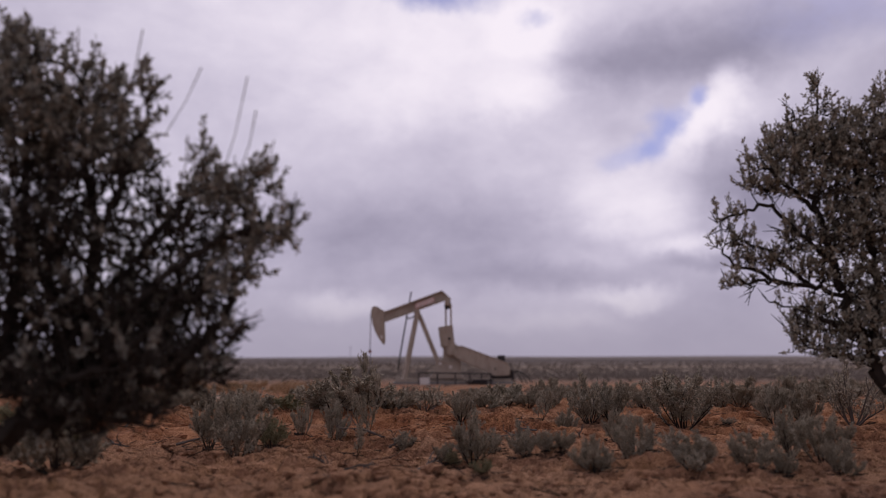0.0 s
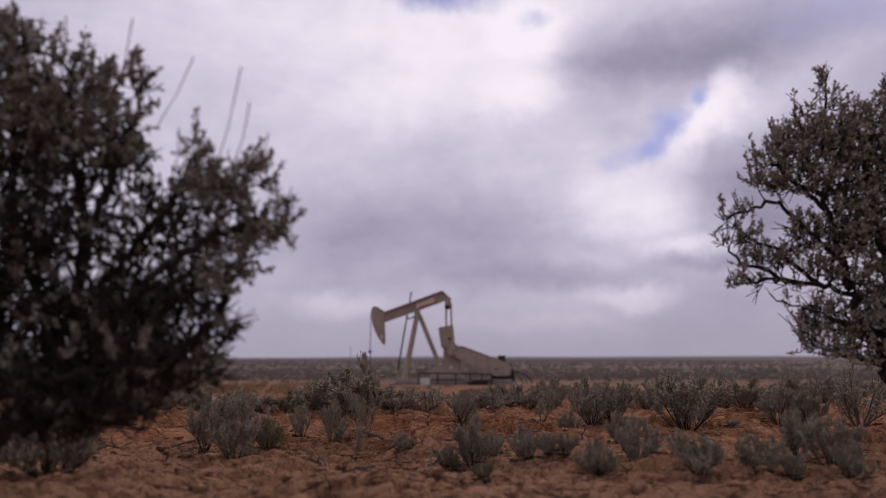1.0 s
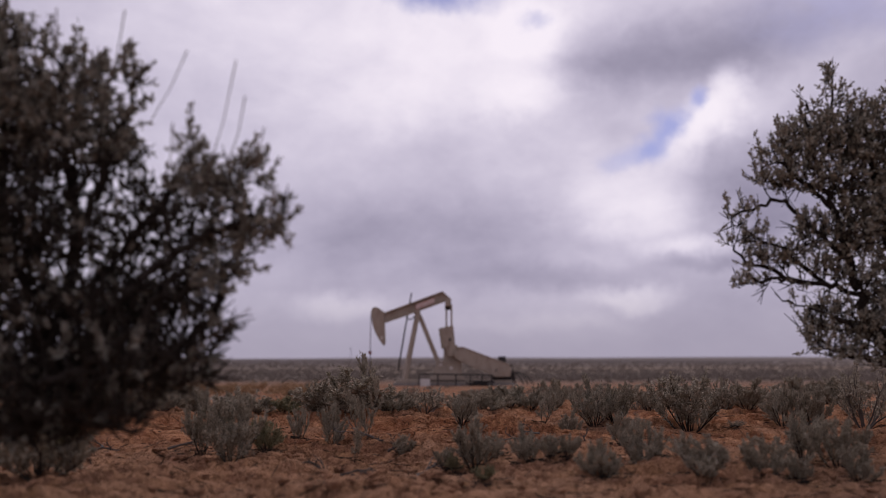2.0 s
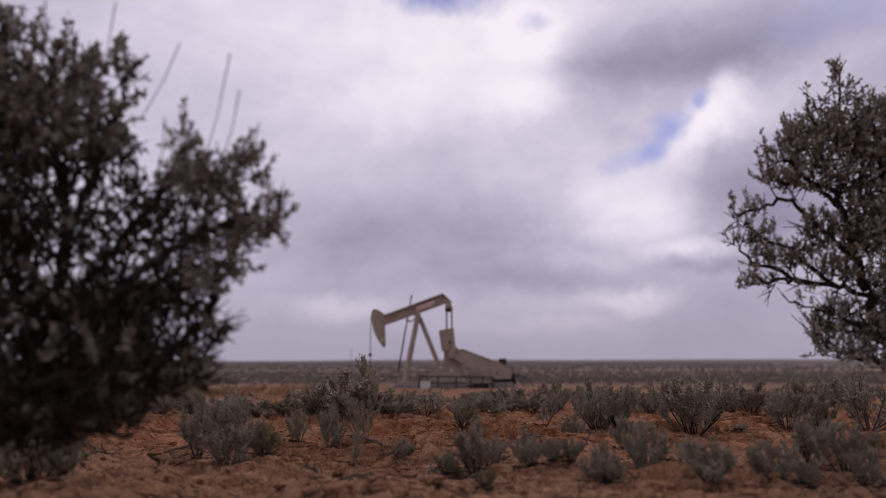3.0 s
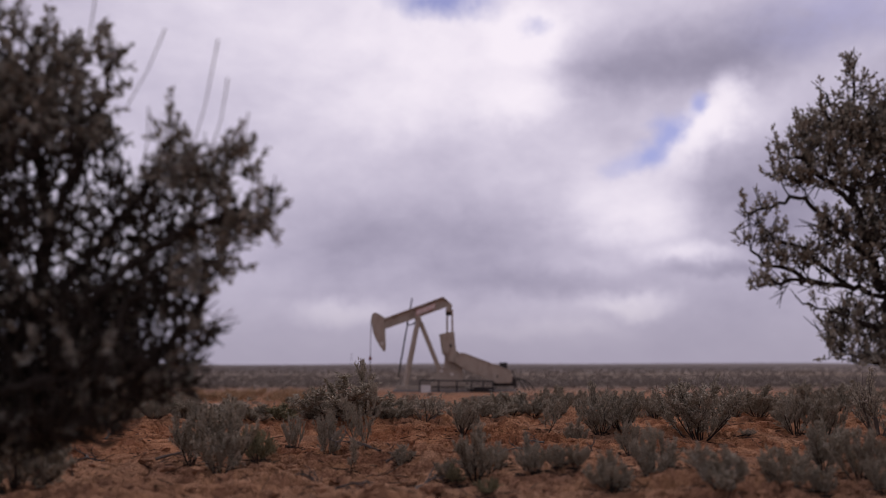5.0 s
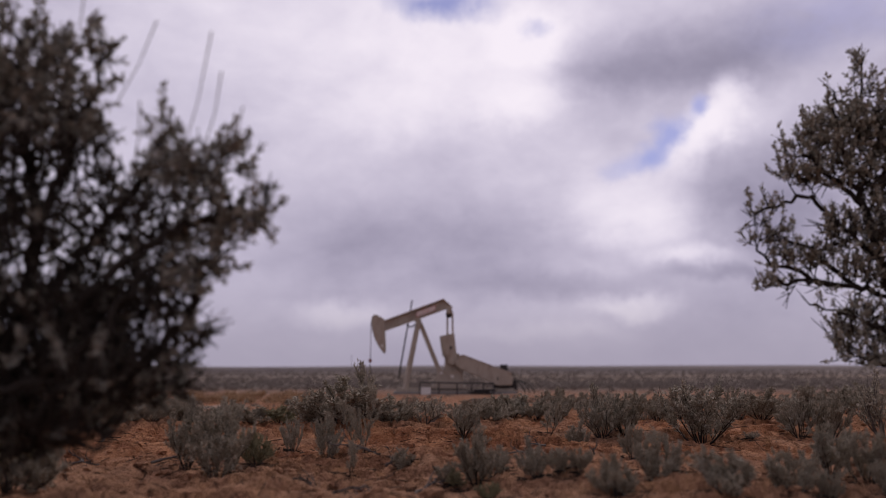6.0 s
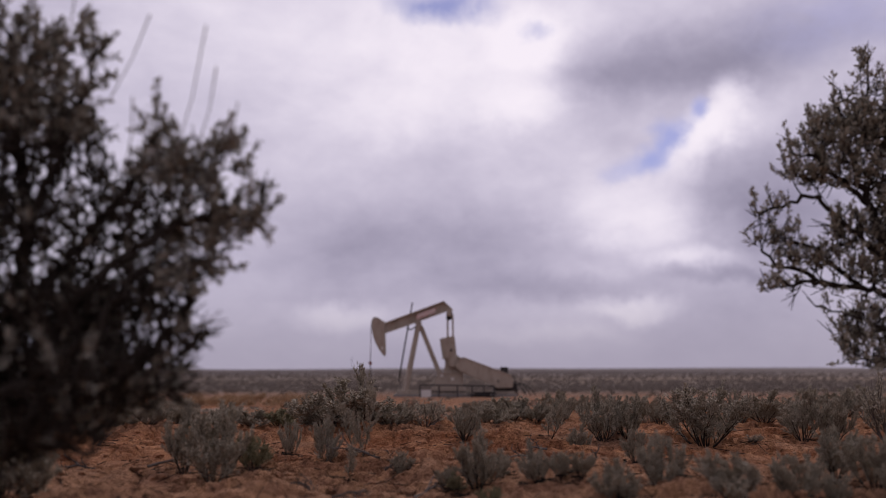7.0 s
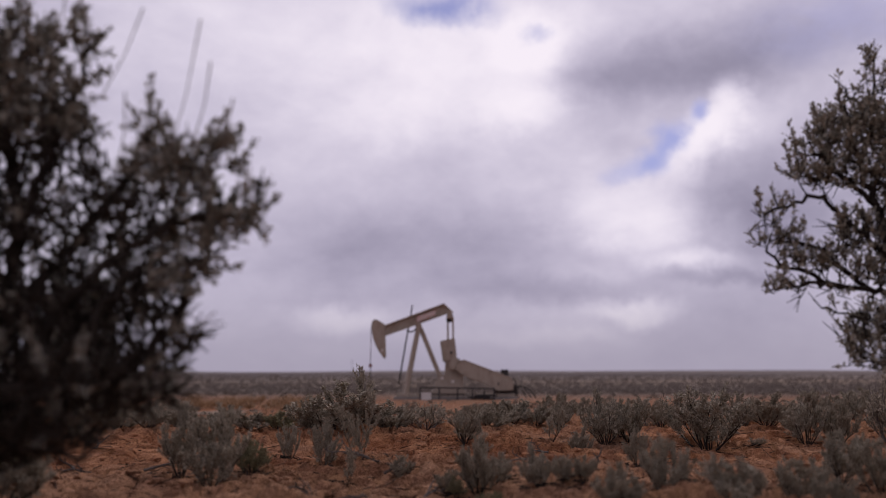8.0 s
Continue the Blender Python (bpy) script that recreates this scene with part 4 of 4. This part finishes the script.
RIGHT_MIDDLE = [
    (-0.59, 0.00, 1.86, 0.19, 0.21, 0.13), (-1.17, 0.00, 1.69, 0.11, 0.13, 0.03), (-1.23, 0.00, 1.59, 0.04, 0.08, 0.04),
    (-1.26, 0.00, 1.46, 0.04, 0.08, 0.03), (-1.12, 0.00, 1.48, 0.11, 0.14, 0.06), (-1.08, 0.00, 1.36, 0.13, 0.16, 0.06),
    (-1.21, 0.00, 1.21, 0.07, 0.11, 0.04), (-1.11, 0.00, 1.21, 0.10, 0.13, 0.05), (-0.90, 0.00, 1.38, 0.13, 0.15, 0.09),
    (-0.74, 0.00, 1.53, 0.13, 0.16, 0.11), (-0.52, 0.00, 1.53, 0.16, 0.21, 0.19), (-0.39, 0.00, 1.65, 0.10, 0.26, 0.27),
]
RIGHT_SKIRT = [
    (-0.69, 0.00, 1.30, 0.13, 0.15, 0.07), (-0.47, 0.00, 1.24, 0.13, 0.16, 0.13), (-0.82, 0.00, 1.20, 0.07, 0.11, 0.03),
    (-0.66, 0.00, 1.05, 0.13, 0.16, 0.06), (-0.55, 0.00, 0.95, 0.17, 0.19, 0.11), (-0.77, 0.00, 0.95, 0.08, 0.11, 0.06),
    (-0.72, 0.00, 0.83, 0.11, 0.13, 0.06), (-0.43, 0.00, 0.85, 0.11, 0.16, 0.14), (-0.60, 0.00, 0.76, 0.16, 0.18, 0.04),
    (-0.22, 0.00, 2.14, 0.14, 0.33, 0.35), (-0.17, 0.00, 1.53, 0.18, 0.39, 0.42), (-0.25, 0.00, 0.96, 0.18, 0.30, 0.32),
    (-0.09, 0.00, 1.96, 0.18, 0.36, 0.39),
]
RIGHT_LIMBS = [
    [(-0.00, 0.00, -0.06), (-0.10, 0.00, 0.34), (-0.28, 0.00, 0.72), (-0.42, 0.00, 1.03), (-0.50, 0.00, 1.31), (-0.58, 0.00, 1.67), (-0.68, 0.00, 1.96), (-0.74, 0.00, 2.25), (-0.74, 0.00, 2.41)],
    [(-0.44, 0.00, 1.10), (-0.63, 0.00, 1.19), (-0.84, 0.00, 1.23), (-1.02, 0.00, 1.31), (-1.18, 0.00, 1.35), (-1.25, 0.00, 1.45)],
    [(-0.51, 0.00, 1.35), (-0.65, 0.00, 1.49), (-0.78, 0.00, 1.62), (-0.90, 0.00, 1.76), (-1.03, 0.00, 1.72), (-1.17, 0.00, 1.69), (-1.25, 0.00, 1.65)],
    [(-0.60, 0.00, 1.70), (-0.72, 0.00, 1.81), (-0.84, 0.00, 1.92), (-0.96, 0.00, 2.05)],
    [(-0.68, 0.00, 1.96), (-0.58, 0.00, 2.21), (-0.57, 0.00, 2.51), (-0.58, 0.00, 2.62)],
    [(-0.40, 0.00, 0.89), (-0.57, -0.10, 0.96), (-0.74, -0.10, 1.03), (-0.86, 0.00, 1.07), (-0.95, 0.00, 1.10)],
    [(-0.28, 0.00, 0.72), (-0.17, 0.10, 1.24), (-0.24, 0.10, 1.78), (-0.36, 0.00, 2.18)],
    [(-0.63, 0.00, 1.19), (-0.79, 0.10, 1.35), (-0.90, 0.10, 1.45), (-1.07, 0.00, 1.49)],
    [(-0.84, 0.00, 1.23), (-1.05, -0.10, 1.24), (-1.20, 0.00, 1.21)],
    [(-0.28, 0.00, 0.72), (-0.51, 0.10, 0.75), (-0.68, 0.00, 0.81)],
]
LEFT_TOP = [
    (0.75, 0.00, 2.04, 0.04, 0.13, 0.08), (0.66, 0.00, 1.99, 0.07, 0.13, 0.10), (0.86, 0.00, 1.94, 0.09, 0.13, 0.10),
    (1.07, 0.00, 1.96, 0.03, 0.13, 0.08), (0.73, 0.00, 1.74, 0.17, 0.20, 0.17), (0.99, 0.00, 1.71, 0.11, 0.16, 0.13),
    (0.58, 0.00, 1.84, 0.09, 0.24, 0.22), (1.17, 0.00, 1.42, 0.09, 0.14, 0.11), (1.36, 0.00, 1.59, 0.04, 0.13, 0.10),
    (1.39, 0.00, 1.45, 0.12, 0.14, 0.10), (1.55, 0.00, 1.53, 0.09, 0.13, 0.03), (1.61, 0.00, 1.56, 0.02, 0.07, 0.02),
    (1.55, 0.00, 1.42, 0.08, 0.12, 0.06), (1.67, 0.00, 1.31, 0.09, 0.13, 0.05),
]
LEFT_MIDDLE = [
    (0.88, 0.00, 1.57, 0.24, 0.24, 0.17), (1.75, 0.00, 1.39, 0.02, 0.07, 0.02), (1.54, 0.00, 1.28, 0.13, 0.15, 0.09),
    (1.30, 0.00, 1.28, 0.19, 0.20, 0.14), (0.97, 0.00, 1.26, 0.28, 0.28, 0.17), (0.68, 0.00, 1.33, 0.14, 0.28, 0.28),
    (1.51, 0.00, 1.12, 0.08, 0.12, 0.08), (1.35, 0.00, 1.05, 0.17, 0.18, 0.12), (1.05, 0.00, 0.95, 0.28, 0.28, 0.14),
    (0.75, 0.00, 0.91, 0.19, 0.22, 0.21), (1.41, 0.00, 0.91, 0.09, 0.13, 0.09), (1.25, 0.00, 0.77, 0.19, 0.20, 0.08),
    (0.92, 0.00, 0.72, 0.24, 0.24, 0.11), (1.46, 0.00, 0.84, 0.09, 0.13, 0.03),
]
LEFT_SKIRT = [
    (1.34, 0.00, 0.65, 0.14, 0.16, 0.04), (1.11, 0.00, 0.63, 0.14, 0.16, 0.05), (0.79, 0.00, 0.55, 0.21, 0.22, 0.07),
    (1.00, 0.00, 0.48, 0.19, 0.20, 0.03), (0.71, 0.00, 0.45, 0.14, 0.16, 0.06), (0.44, 0.00, 1.81, 0.14, 0.33, 0.35),
    (0.48, 0.00, 1.21, 0.17, 0.33, 0.35), (0.47, 0.00, 2.16, 0.12, 0.14, 0.12), (0.43, 0.00, 0.75, 0.14, 0.24, 0.24),
    (0.55, 0.00, 1.57, 0.12, 0.16, 0.14), (0.69, 0.00, 0.72, 0.14, 0.16, 0.09),
    (0.91, 0.10, 0.71, 0.28, 0.30, 0.12), (0.67, 0.00, 0.64, 0.21, 0.30, 0.12), (1.15, -0.10, 0.71, 0.19, 0.30, 0.08),
    (0.77, 0.00, 0.53, 0.23, 0.30, 0.05), (1.05, -0.10, 0.52, 0.14, 0.30, 0.03), (1.31, 0.00, 0.75, 0.14, 0.30, 0.06),
    (0.89, 0.20, 0.94, 0.30, 0.30, 0.14),
    (1.21, 0.00, 0.64, 0.14, 0.25, 0.06), (0.98, -0.10, 0.52, 0.21, 0.25, 0.07), (0.77, 0.00, 0.44, 0.19, 0.25, 0.05),
]
LEFT_LIMBS = [
    [(0.00, 0.00, 0.01), (0.30, 0.00, 0.29), (0.52, 0.00, 0.42), (0.70, 0.00, 0.47), (0.86, 0.00, 0.54), (1.09, 0.05, 0.65), (1.29, 0.05, 0.77), (1.45, 0.05, 0.95), (1.52, 0.00, 1.17)],
    [(0.52, 0.00, 0.42), (0.67, 0.00, 0.63), (0.77, 0.10, 0.95), (0.82, 0.10, 1.33), (0.78, 0.00, 1.69), (0.75, 0.00, 2.04)],
    [(0.77, 0.10, 0.95), (1.02, 0.10, 1.21), (1.22, 0.05, 1.45), (1.34, 0.00, 1.67)],
    [(0.70, 0.00, 0.47), (0.93, -0.10, 0.48), (1.21, -0.15, 0.45)],
    [(0.70, 0.00, 0.47), (0.79, -0.20, 0.63), (0.99, -0.20, 0.72), (1.20, -0.20, 0.86), (1.33, -0.20, 1.09)],
    [(0.86, 0.00, 0.54), (0.96, -0.10, 0.82), (1.17, -0.15, 1.05), (1.39, -0.10, 1.26), (1.66, 0.00, 1.36)],
    [(0.82, 0.10, 1.33), (0.96, -0.05, 1.50), (1.05, 0.00, 1.81), (1.07, 0.00, 2.06)],
    [(0.30, 0.00, 0.29), (0.41, 0.10, 0.82), (0.47, 0.10, 1.33), (0.49, 0.00, 1.81)],
]
STALKS = [
    ((0.99, -0.12, 1.88), (1.16, -0.40, 2.16)), ((0.75, -0.12, 1.90), (0.88, -0.40, 2.17)),
    ((1.19, -0.12, 1.76), (1.42, -0.40, 1.99)), ((1.44, -0.12, 1.51), (1.62, -0.40, 1.95)),
    ((1.53, -0.12, 1.57), (1.66, -0.40, 1.80)), ((1.59, -0.12, 1.39), (1.74, -0.40, 1.67)),
    ((1.26, -0.12, 1.50), (1.37, -0.40, 1.69)), ((1.38, -0.08, 0.78), (1.70, -0.40, 0.94)),
]
RIGHT_X, RIGHT_Y, LEFT_X, LEFT_Y = 3.14, 6.00, -2.46, 4.00


def right_bare(p):
    """Twigs towards the open side below the top are mostly bare."""
    return 0.50 if 0.9 < p[2] < 1.85 and p[0] < -0.50 else 0.14


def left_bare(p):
    """Outer tips bear leaves; near-black dead wood stands in for shade inside and below."""
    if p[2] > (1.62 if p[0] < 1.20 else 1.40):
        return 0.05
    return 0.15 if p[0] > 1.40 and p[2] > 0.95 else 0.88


build_tall_sage(21, (RIGHT_X, RIGHT_Y, level(RIGHT_X, RIGHT_Y)), RIGHT_LIMBS, RIGHT_TOP + RIGHT_MIDDLE + RIGHT_SKIRT, 3700,
                "tall gnarled sagebrush with small grey-green leaf tufts and bare twigs", 0.034, 7, right_bare, (), 0.0021, 0.016, PALE_LEAF, 0.036, 0.12)
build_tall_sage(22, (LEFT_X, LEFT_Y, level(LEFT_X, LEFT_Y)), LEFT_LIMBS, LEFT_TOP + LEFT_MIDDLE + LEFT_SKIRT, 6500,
                "tall dense dark sagebrush with leafy grey tips and dry flower stalks", 0.036, 7, left_bare, STALKS, 0.0024, 0.019, BACKLIT_LEAF, 0.036, 0.20, 2.3, 0.0058)
